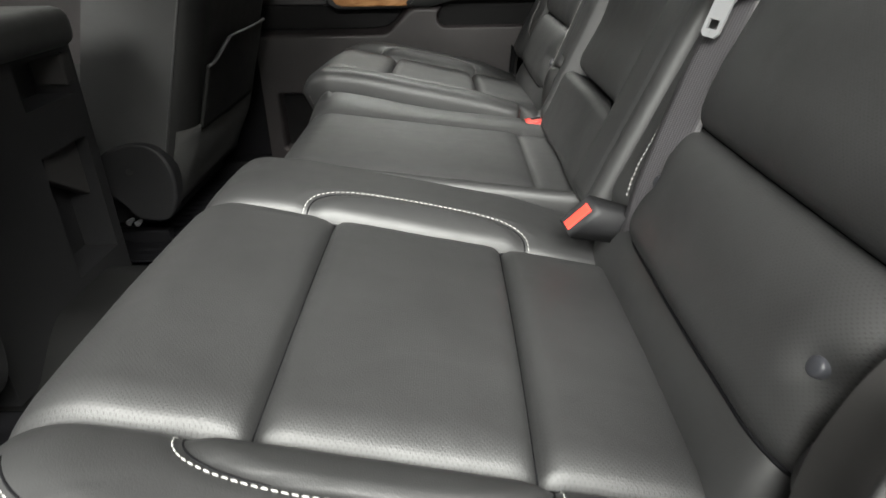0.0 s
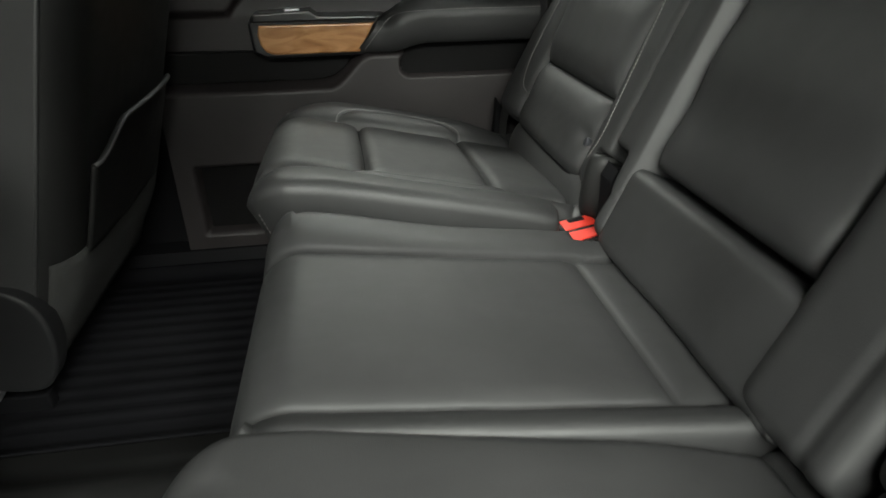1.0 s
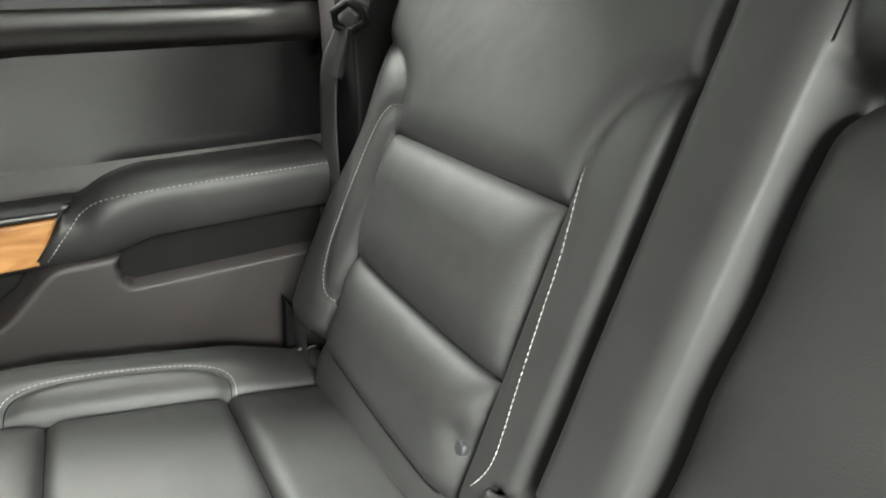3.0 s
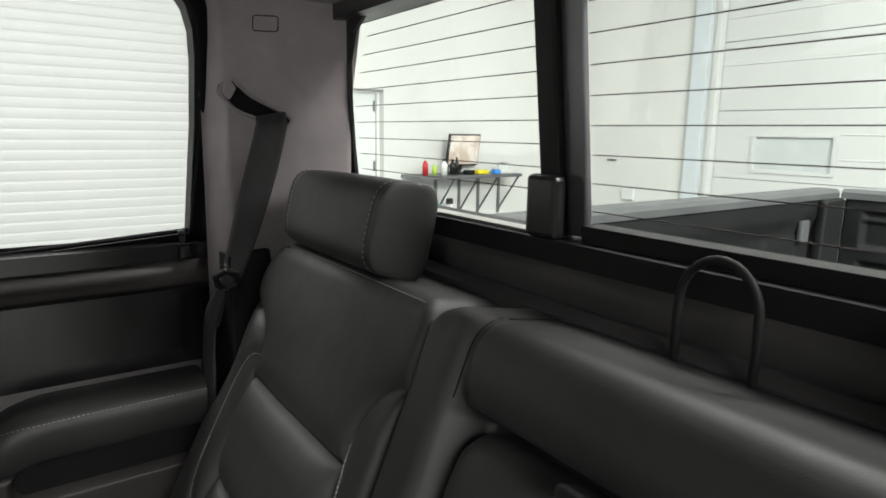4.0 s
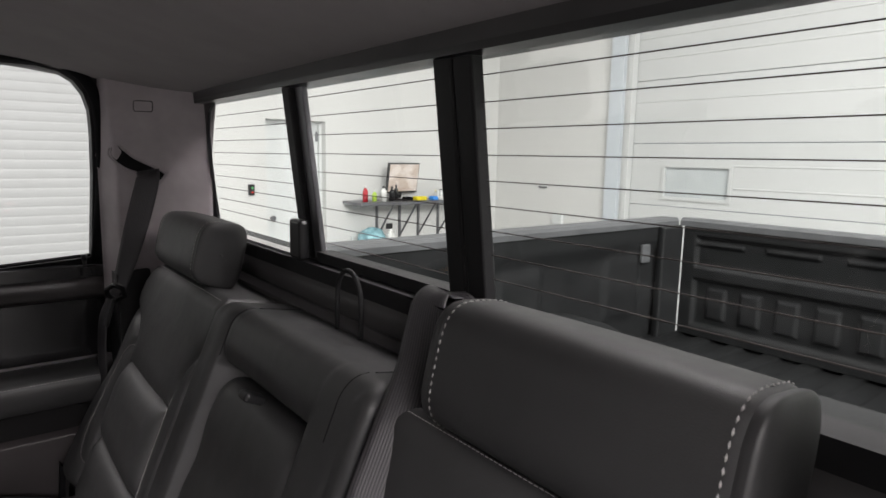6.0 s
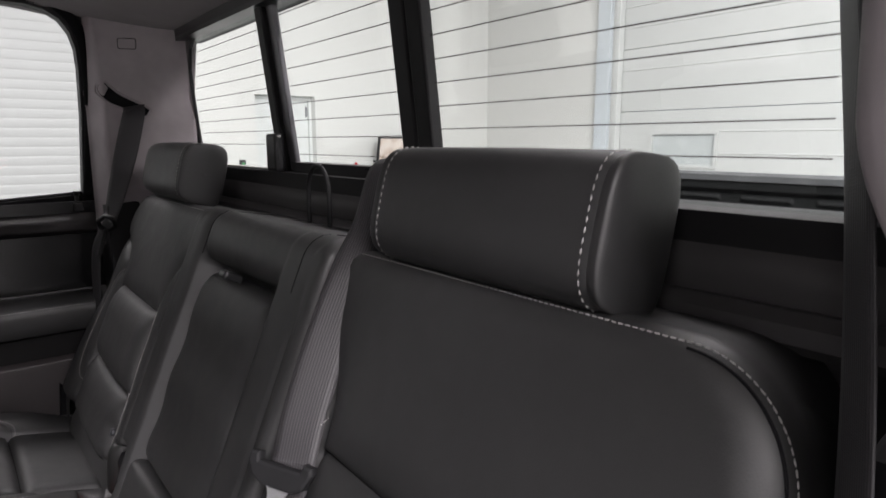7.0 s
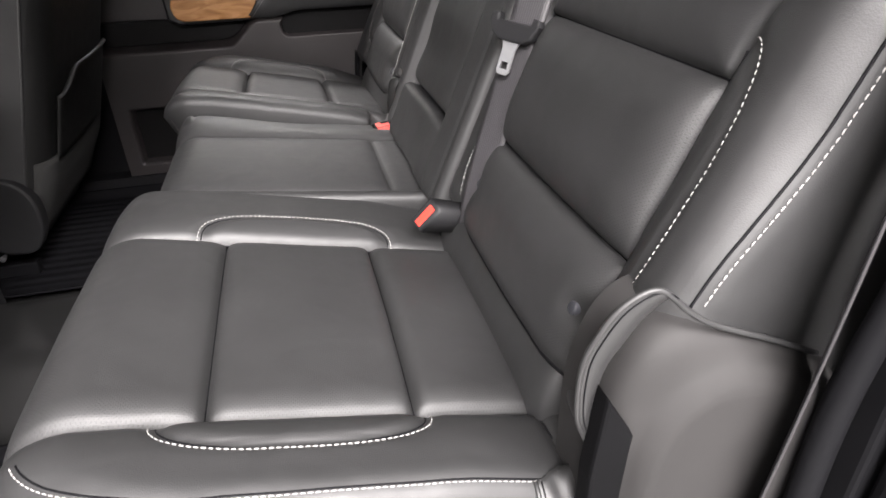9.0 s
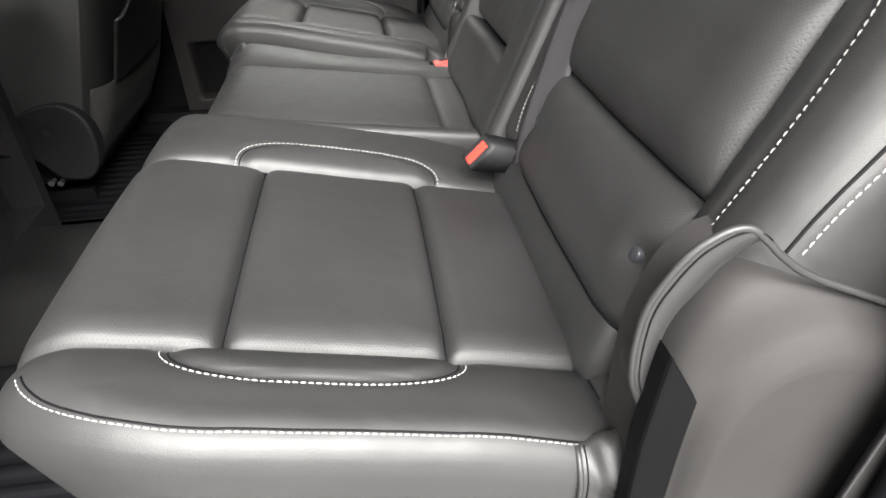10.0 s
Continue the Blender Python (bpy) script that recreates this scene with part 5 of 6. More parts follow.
def build_back(parent, s):
    ue = 0.696 if s < 0 else 0.708
    us = lines(0.238, ue, 0.0042, (BI0, BI1), 0.015, 0.035)
    vs = lines(0.984, 1.428, 0.0042, (BZ1, BZ2), 0.02, 0.03)

    def cut(u, v, ex):
        lim = 0.006 + 0.144 * sm(1.080, 1.098, v) if s < 0 else 0.010 + 0.140 * sm(1.120, 1.146, v)
        return np.where((u > ue - 0.0005) & (ex > 0), np.minimum(ex, lim), ex)

    wide = 1.045 if s < 0 else 1.0
    pad = Pad(np.array(BACK_O) + np.array((0, 0.238 * (1 - wide), 0)), (0, wide, 0), BACK_V, BACK_N, us, vs, back_height if s < 0 else back_step, (0.014, 0.032, 0.022, 0.030), (0.11, 0.15, 0.04, 0.115), (0.02 if s > 0 else 0, 0.03, 0.075, 0.03), side_fun=cut, back=(0.985, 0, -0.17), slope=0.30 if s < 0 else 0.0)

    def regions(u, v, ex):
        if ex > 0:
            return "back_bolster"
        if BI0 < u < BI1 and v < BZ2:
            return "back_insert_lower" if v < BZ1 else "back_insert_middle"
        return "back_bolster"

    mats = {"back_bolster": M_LEATHER, "back_insert_lower": M_PERF, "back_insert_middle": M_PERF}
    pad.build(regions, mats, parent, {"back_insert_middle": "perforated black leather insert"}, s)
    for u in (BI0, BI1):
        seam(pad, [(u, v) for v in np.linspace(1.0, BZ2 + 0.02, 60)], parent, s)
    for v in (BZ1, BZ2):
        seam(pad, [(u, v) for u in np.linspace(BI0, BI1, 50)], parent, s)
    seam(pad, [(ue - 0.075 + 0.075 * q[0], 1.353 + 0.075 * q[1]) for q in corner_turn(0.84, 0.92)] + [(ue - 0.006, v) for v in np.linspace(1.350, 1.108, 60)], parent, s)
    ys = np.linspace(0.712, BI1 + 0.0005, 50)
    seam(pad, [(y, 1.235 + 0.078 * max(0.0, 1 - ((0.722 - y) / (0.722 - BI1)) ** 3.6) ** (1 / 3.6) + 0.20 * (y - BI1)) for y in ys if y < ue - 0.016], parent, s, 0.0009, -0.0002)
    ys = np.linspace(0.240, BI0 - 0.0005, 50)
    seam(pad, [(y, 1.235 + 0.104 * max(0.0, 1 - ((y - 0.225) / (BI0 - 0.225)) ** 2.3) ** (1 / 2.3)) for y in ys], parent, s)
    # stitching: round the outer bolster panel, along the inner bolster, and the outline
    pts = []
    for k in range(61):
        w = math.pi * k / 60
        c, sn = math.cos(w), math.sin(w)
        r = (abs(c) ** 2.8 + abs(sn) ** 2.8) ** (-1 / 2.8)
        pts.append((BI1 + 0.0375 * r * sn, 1.150 + 0.115 * r * c))
    stitches("stitching", pad, pts, M_THREAD, parent, s, label="pale grey stitching")
    foot = [(BI0 - 0.032, 1.06), (BI0 - 0.030, 1.03), (BI0 - 0.022, 1.008)] if s < 0 else [(BI0 - 0.034, 1.078), (BI0 - 0.035, 1.052), (BI0 - 0.030, 1.036), (BI0 - 0.020, 1.020)]
    inner = smooth_line([(BI0 - 0.003, 1.268), (BI0 - 0.012, 1.245), (BI0 - 0.022, 1.20), (BI0 - 0.029, 1.12)] + foot, 12)
    stitches("stitching", pad, inner, M_THREAD, parent, s, length=0.0048, width=0.0011, label="pale grey stitching")
    rim = [(u, 1.4195) for u in np.linspace(0.262, ue - 0.076, 60)] + [(ue - 0.075 + 0.075 * q[0], 1.353 + 0.075 * q[1]) for q in corner_turn(0.887, 0.967)] + [(ue - 0.0025, v) for v in np.linspace(1.350, 1.108, 60)]
    stitches("stitching", pad, rim, M_THREAD, parent, s, label="pale grey stitching")
    for yb, zb in ((0.322 if s < 0 else 0.316, 1.040 if s < 0 else 1.034), (0.588 if s < 0 else 0.594, 1.041)):
        p = pad.at(np.array([yb]), np.array([zb]))[0]
        n = Vector(BACK_N)
        p = Vector((p[0], p[1] * s, p[2]))
        bm = cyl_bm(p - n * 0.004, p + n * 0.0035, 0.0068, 18, 0.006, 0.0015)
        part("button", bm, M_BUTTON, parent, "round dark grey button", smooth=True)
    # black strip along the lower edge paints the shade of the crease
    seam(pad, [(u, 0.9855) for u in np.linspace(0.262, 0.640, 60)], parent, s, 0.0022, 0.001)
    # soft roll between cushion and back
    n, m = 60, 14
    verts, faces = [], []
    for i in range(n + 1):
        start = 0.240 if s < 0 else 0.276
        y = start + (0.622 - start) * i / n
        half = (0.622 - start) / 2
        k = math.sqrt(max(0.0, 1 - (abs(y - 0.622 + half) / half) ** (14 if s < 0 or y > 0.45 else 5)))
        for j in range(m + 1):
            w = math.radians(60 + 190 * j / m)
            rx, rz = 0.035 * (0.25 + 0.75 * k), 0.056 * (0.25 + 0.75 * k)
            verts.append((0.802 + rx * math.cos(w) + 0.18 * rz * math.sin(w), s * y, 0.950 + rz * math.sin(w)))
    for i in range(n):
        for j in range(m):
            f = (i * (m + 1) + j, (i + 1) * (m + 1) + j, (i + 1) * (m + 1) + j + 1, i * (m + 1) + j + 1)
            faces.append(f if s > 0 else f[::-1])
    mesh_object("back_roll", verts, faces, M_LEATHER, parent, "soft leather roll at the foot of the back")
    return pad


def build_centre_back(parent):
    lo, hi = -0.126, 0.158
    t0, t1 = -0.180, 0.161

    def h(y, z):
        rec = sm(lo - 0.003, lo + 0.003, y) * sm(hi + 0.003, hi - 0.003, y) * sm(1.356, 1.348, z)
        out = 0.024 * np.where(y > 0, pillow(y, hi - 0.006, 0.275, 0.030), pillow(-y, -lo - 0.006, 0.275, 0.030))
        fold = 0.022 * pillow(z, 1.354, 1.52, 0.032) * pillow(y, t0, t1, 0.02)
        band = (z > 1.354) & (y > t0) & (y < t1)
        out = np.where(band, np.where(y > lo, fold, np.maximum(out, fold)), out)
        out = out - 0.035 * rec - 0.003 * groove(y + 0.206, 0.004) * sm(1.40, 1.30, z)
        return out - 0.055 * sm(0.180, 0.188, y) * sm(1.060, 1.046, z)

    us = lines(-0.234, 0.226, 0.0044, (t0, lo - 0.003, lo + 0.003, hi - 0.003, hi + 0.003), 0.015, 0.015)
    vs = lines(0.955, 1.432, 0.0044, (1.354,), 0.02, 0.03)
    pad = Pad(BACK_O, (0, 1, 0), BACK_V, BACK_N, us, vs, h, (0.014, 0.014, 0.02, 0.034), (0.11, 0.11, 0.04, 0.125), (0, 0.07, 0.03, 0.03), back=(0.985, 0, -0.17))
    pad.build(lambda u, v, ex: "centre_back", {"centre_back": M_LEATHER}, parent)
    for u in (t0, t1):
        seam(pad, [(u, v) for v in np.linspace(1.358, 1.431, 16)], parent, 1, 0.0008, 0.0)
        over = np.linspace(0, 0.10, 12)
        P = pad.at(np.full(12, u), np.full(12, 1.432), 0.0, over)
        tube("seam", [q + np.array((0, 0, 0.0002)) for q in P], 0.0008, M_RUBBER, parent, seg=6)
    # folded armrest and the pad below it
    arm_h = lambda y, z: 0.012 * pillow(y, -0.120, 0.152, 0.04) * pillow(z, 1.056, 1.345, 0.04) + 0.002 * np.sin(z * 60)
    arm = Pad(BACK_O, (0, 1, 0), BACK_V, BACK_N, lines(-0.121, 0.153, 0.006, (), 0.018, 0.018), lines(1.0565, 1.343, 0.006, (), 0.014, 0.02), arm_h, (0.018, 0.018, 0.012, 0.020), (0.04,) * 4, (0.01, 0.01, 0.03, 0.03))
    a = arm.build(lambda u, v, ex: "armrest", {"armrest": M_LEATHER}, parent, {"armrest": "folded-up black leather centre armrest"})["armrest"]
    low = Pad(BACK_O, (0, 1, 0), BACK_V, BACK_N, lines(-0.178, 0.174, 0.005, (), 0.02, 0.02), lines(0.950, 1.0500, 0.005, (), 0.015, 0.010), lambda y, z: 0.017 - 0.004 * sm(0.10, 0.0, np.abs(y)) + 0.003 * pillow(z, 0.9, 1.051, 0.03), (0.024, 0.024, 0.016, 0.012), (0.05,) * 4, (0.01,) * 4)
    low.build(lambda u, v, ex: "lower_pad", {"lower_pad": M_LEATHER}, parent)
    part("pull_tab", box_bm(-0.014, 0.014, -0.012, 0.012, -0.005, 0.007, 0.004, 3, pose(0.921, 0.002, 1.355, 0, 25, 0)), M_GLOSS, a, "dark glossy plastic pull tab")


def build_headrest(s, parent):
    """A padded block with sewn end caps on two posts."""
    hr = thing("headrest", "black leather headrest with pale stitching on the seat back", "headrest", "rear headrests")
    yc, half, cap = (0.497, 0.126, 0.006) if s > 0 else (0.4430, 0.130, 0.006)
    cx, cz, tilt = 1.005, 1.478 if s > 0 else 1.474, radians(14)

    def ring(scale, y, n=64):
        out = []
        for k in range(n):
            w = 2 * math.pi * k / n
            c, sn = math.cos(w), math.sin(w)
            r = (abs(c) ** 3.8 + abs(sn) ** 3.8) ** (-1 / 3.8)
            a, b = 0.043 * r * c * scale, 0.059 * r * sn * scale
            b *= 1.0 + 0.10 * (a / 0.043)
            out.append((cx + a * math.cos(tilt) + b * math.sin(tilt), s * y, cz + b * math.cos(tilt) - a * math.sin(tilt)))
        return out

    n = 64

    def loft(name, stations, closed_lo=False, closed_hi=False):
        verts, faces = [], []
        for y, sc in stations:
            verts += ring(sc, y)
        for i in range(len(stations) - 1):
            for k in range(n):
                k2 = (k + 1) % n
                f = (i * n + k, (i + 1) * n + k, (i + 1) * n + k2, i * n + k2)
                faces.append(f if s > 0 else f[::-1])
        if closed_hi:
            faces.append(tuple(range((len(stations) - 1) * n, len(stations) * n)))
        if closed_lo:
            faces.append(tuple(range(n))[::-1])
        return mesh_object(name, verts, faces, M_LEATHER, hr)

    y0, y1 = yc - half, yc + half
    main = [(y0, 0.970), (y0 + 0.002, 0.982), (y0 + 0.006, 0.996)] + [(y, 1 + 0.02 * (1 - ((y - yc) / half) ** 2)) for y in np.linspace(y0 + 0.012, y1 - 0.012, 16)] + [(y1 - 0.006, 0.996), (y1 - 0.002, 0.982), (y1, 0.970)]
    loft("cover", main)
    for e, sg in ((y1, 1), (y0, -1)):
        st = [(e, 0.970), (e + sg * 0.002, 0.984), (e + sg * 0.006, 0.990)] + [(e + sg * (0.006 + cap * math.sin(a)), 0.990 * math.cos(a) ** 0.30) for a in np.linspace(0.15, 1.45, 10)] + [(e + sg * (0.006 + cap * 1.02), 0.42), (e + sg * (0.006 + cap * 1.035), 0.28), (e + sg * (0.006 + cap * 1.04), 0.12), (e + sg * (0.006 + cap * 1.042), 0.002)]
        if sg < 0:
            st = st[::-1]
        loft("end_cap", st, closed_lo=sg < 0, closed_hi=sg > 0)
        P = [np.array(q) for q in ring(1.002, e - sg * 0.0055)]
        P.append(P[0])
        cen = np.mean(P[:-1], axis=0)
        verts, faces = [], []
        run = np.concatenate([[0], np.cumsum(np.linalg.norm(np.diff(P, axis=0), axis=1))])
        A = np.array(P)
        t = 0.0
        while t + 0.0052 < run[-1]:
            a = np.array([np.interp(t, run, A[:, k]) for k in range(3)])
            b = np.array([np.interp(t + 0.0052, run, A[:, k]) for k in range(3)])
            up = (a + b) / 2 - cen
            up = up / np.linalg.norm(up) * 0.0011
            w = np.array((0, 0.0009, 0))
            k = len(verts)
            verts += [a, (a + b) / 2 - w, b, (a + b) / 2 + w, a * 0.75 + b * 0.25 + up, a * 0.25 + b * 0.75 + up]
            faces += [(k, k + 1, k + 4), (k + 1, k + 5, k + 4), (k + 1, k + 2, k + 5), (k + 2, k + 3, k + 5), (k + 3, k + 4, k + 5), (k + 3, k, k + 4)]
            t += 0.0072
        mesh_object("stitching", verts, faces, M_THREAD, hr, "pale grey stitching")
    for y in (yc - 0.06, yc + 0.06):
        part("post", cyl_bm((1.012, s * y, 1.36), (1.022, s * y, 1.46), 0.0065, 12), M_CHROME, hr, smooth=True)
    return hr


def shroud(s):
    """The moulded hinge cover beside the seat back."""
    dz = -0.012 if s < 0 else -0.07
    sh = thing("hinge_cover", "dark grey grained plastic hinge cover beside the seat", "seat trim", "hinge covers")
    outer = [(float(a), float(b) + dz) for a, b in smooth_line([(0.796, 0.70), (0.793, 0.94), (0.795, 1.010), (0.800, 1.040), (0.812, 1.064), (0.832, 1.082), (0.856, 1.089), (0.885, 1.086), (0.915, 1.074), (0.955, 1.05)], 5)] + [(0.955, 0.70)]
    inner = [(float(a), float(b) + dz) for a, b in smooth_line([(0.803, 0.70), (0.801, 0.94), (0.803, 1.006), (0.808, 1.034), (0.819, 1.055), (0.836, 1.071), (0.857, 1.077), (0.884, 1.074), (0.912, 1.062), (0.950, 1.04)], 5)] + [(0.950, 0.70)]
    shoulder = [(float(a), float(b) + dz + 0.012) for a, b in smooth_line([(0.776, 0.70), (0.775, 0.94), (0.776, 1.02), (0.781, 1.052), (0.794, 1.086), (0.813, 1.104), (0.838, 1.106), (0.875, 1.093), (0.915, 1.074), (0.950, 1.052)], 5)] + [(0.950, 0.70)]
    o, i, h = (np.array(q) for q in (outer, inner, shoulder))
    mid = i.mean(0)
    rings = [(h, 0.640), (h, 0.690), (h * 0.97 + o * 0.03, 0.700), (h * 0.80 + o * 0.20, 0.7085), (h * 0.45 + o * 0.55, 0.7145), (o * 0.85 + h * 0.15, 0.7180), (o, 0.7215), (o * 0.5 + i * 0.5, 0.7262), (i, 0.7288), (i * 0.96 + mid * 0.04, 0.7300), (i * 0.85 + mid * 0.15, 0.7305)]
    verts, faces = [], []
    n = len(outer)
    for ring, y in rings:
        verts += [(x, s * y, z) for x, z in ring]
    for k in range(len(rings) - 1):
        for j in range(n - 1):
            f = (k * n + j, (k + 1) * n + j, (k + 1) * n + j + 1, k * n + j + 1)
            faces.append(f if s < 0 else f[::-1])
    last = tuple(range((len(rings) - 1) * n, len(rings) * n))
    mesh_object("cover_body", verts, faces, M_SHROUD, sh)
    mesh_object("cover_face", [verts[k] for k in last], [tuple(range(n)) if s < 0 else tuple(range(n))[::-1]], M_SHROUD, sh, smooth=False)
    part("front_strip", prism_bm([(0.766, 0.70), (0.764, 1.00 + dz), (0.770, 1.078 + dz), (0.794, 1.038 + dz), (0.792, 0.94), (0.794, 0.70)], "y", s * 0.698, s * 0.718, 0.003), M_STRIP, sh, "smooth black front strip")
    sh.location.y = s * 0.012
    return sh


M_BUTTON = surface("button_plastic", (0.035, 0.036, 0.042), 0.3, var=0.05)

S60 = thing("rear_bench_wide", "black leather rear bench with folded armrest and pale stitching", "car seat", "rear seats")
S40 = thing("rear_bench_narrow", "black leather single rear seat with pale stitching", "car seat", "rear seats")
CUSH_L = build_cushion(S60, -1, 0.160)
CUSH_R = build_cushion(S40, 1, 0.204)
build_centre_cushion(S60)
BACK_L = build_back(S60, -1)
BACK_R = build_back(S40, 1)
build_centre_back(S60)
for s in (-1, 1):
    build_headrest(s, None)
    shroud(s)
    # folded carrier under the cushions
    own = S60 if s < 0 else S40
    if s < 0:
        edge = [np.array(q) for q in smooth_line([(0.771, -0.708, 1.003), (0.757, -0.714, 1.040), (0.755, -0.717, 1.085), (0.762, -0.720, 1.112), (0.776, -0.722, 1.134), (0.797, -0.724, 1.143), (0.820, -0.726, 1.124), (0.841, -0.727, 1.110), (0.890, -0.728, 1.088), (0.930, -0.728, 1.068)], 8)]
        verts, faces = [], []
        wide = 47
        for i in range(wide + 1):
            q, k = edge[i], i / wide
            w = 0.004 + 0.020 * math.sin(math.pi * min(1.0, k * 0.80 + 0.10)) ** 1.3 if k < 0.9 else 0.010
            for j in range(9):
                a = j / 8
                verts.append(q + np.array((w * a * (0.8 + 0.2 * k), 0.004 * a - 0.0035 * math.sin(a * math.pi), -w * a * (0.25 + 0.55 * k))))
        for i in range(wide):
            for j in range(8):
                faces.append((i * 9 + j, (i + 1) * 9 + j, (i + 1) * 9 + j + 1, i * 9 + j + 1))
        mesh_object("back_flap", verts, faces, M_LEATHER, own, "turned leather flap at the foot of the back")
        tube("flap_piping", edge, 0.0022, M_LEATHER, own, "rolled leather edge above the hinge cover")
        tube("flap_seam", [q + np.array((0.0042, -0.0016, -0.0016)) for q in edge[4:44]], 0.0006, M_RUBBER, own, seg=6)
    part("seat_base", box_bm(0.44, 0.80, s * 0.20, s * 0.66, 0.62, 0.80, 0.02, 3), M_PLASTIC, S60 if s < 0 else S40, "black plastic seat base")
part("seat_base", box_bm(0.46, 0.80, -0.16, 0.19, 0.62, 0.82, 0.02, 3), M_PLASTIC, S60, "black plastic seat base")


def gusset(s, parent):
    """The gathered leather between cushion side and hinge cover."""
    def f(a, z):
        x = 0.742 + 0.056 * a
        y = 0.6735 + np.sqrt(np.maximum(0.031 ** 2 - np.clip(z - 0.917 + 0.006 * a, 0, 0.031) ** 2, 0))
        fold = 0.0022 * np.sin(z * 190 + a * 5.0) * sm(0.05, 0.35, a) + 0.0016 * np.sin(a * 16 + z * 60) * sm(0.05, 0.3, a) + 0.003 * np.sin(a * math.pi)
        return stack(x, s * (y + fold), z)

    sheet("gathered_corner", np.linspace(0, 1, 34), np.linspace(0.80, 0.9455, 70), f, M_LEATHER, parent, "gathered leather at the cushion's rear corner", thick=0.003, flip=s > 0)
    line = [f(np.array(0.0), np.array(z)) for z in np.linspace(0.80, 0.945, 24)]
    tube("corner_piping", [tuple(q) for q in line], 0.0022, M_LEATHER, parent)
    tube("corner_seam", [tuple(q + np.array((0.005, s * 0.0012, 0))) for q in line], 0.0006, M_RUBBER, parent, seg=6)


gusset(-1, S60)
gusset(1, S40)
def bolster_foot(parent):
    """The rounded leather side below the right-hand back's inner bolster."""
    def f(a, t):
        z = 0.948 + 0.094 * t
        w = np.sqrt(np.clip(1 - np.clip(np.abs(t - 0.5) * 2, 0, 1) ** 4, 0, 1))
        ang = np.radians(200 - 150 * a)
        x = 0.812 + 0.10 * (z - 0.99) + (0.010 + 0.020 * w) * np.cos(ang)
        y = 0.262 - (0.006 + 0.014 * w) * np.sin(ang)
        return stack(x, y, z)

    # the darker leather copy puts the gap's shade into the colour
    sheet("bolster_foot", np.linspace(0, 1, 22), np.linspace(0.02, 0.98, 30), f, M_SEATBACK, parent, "rounded leather foot of the inner bolster, darkened for shade", thick=0.004)
    tube("foot_seam", [tuple(f(np.array(0.62), np.array(t)) + np.array((0, -0.0006, 0))) for t in np.linspace(0.08, 0.92, 24)], 0.0009, M_RUBBER, parent, seg=6)


bolster_foot(S40)
prof = [(0.800, 0.86), (0.796, 1.020), (0.804, 1.036), (0.832, 1.026), (0.848, 1.004), (0.852, 0.985), (0.862, 0.972), (0.872, 0.966), (0.900, 0.95), (0.900, 0.86)]
# black block in the buckle gap: its deep shade put in as colour
part("buckle_well", box_bm(0.744, 0.806, 0.168, 0.266, 0.80, 0.900, 0.003), M_RUBBER, S60, "black block painting the shade in the buckle gap")
part("hinge_bracket", prism_bm(prof, "y", 0.206, 0.240, 0.005, 3), M_RUBBER, S60, "black plastic hinge bracket")
part("bracket_cover", prism_bm([(0.838, 0.86), (0.838, 0.990), (0.848, 1.002), (0.860, 0.985), (0.872, 0.962), (0.900, 0.945), (0.900, 0.86)], "y", 0.190, 0.207, 0.004, 3), M_COVER, S60, "dark plastic cover of the hinge bracket")

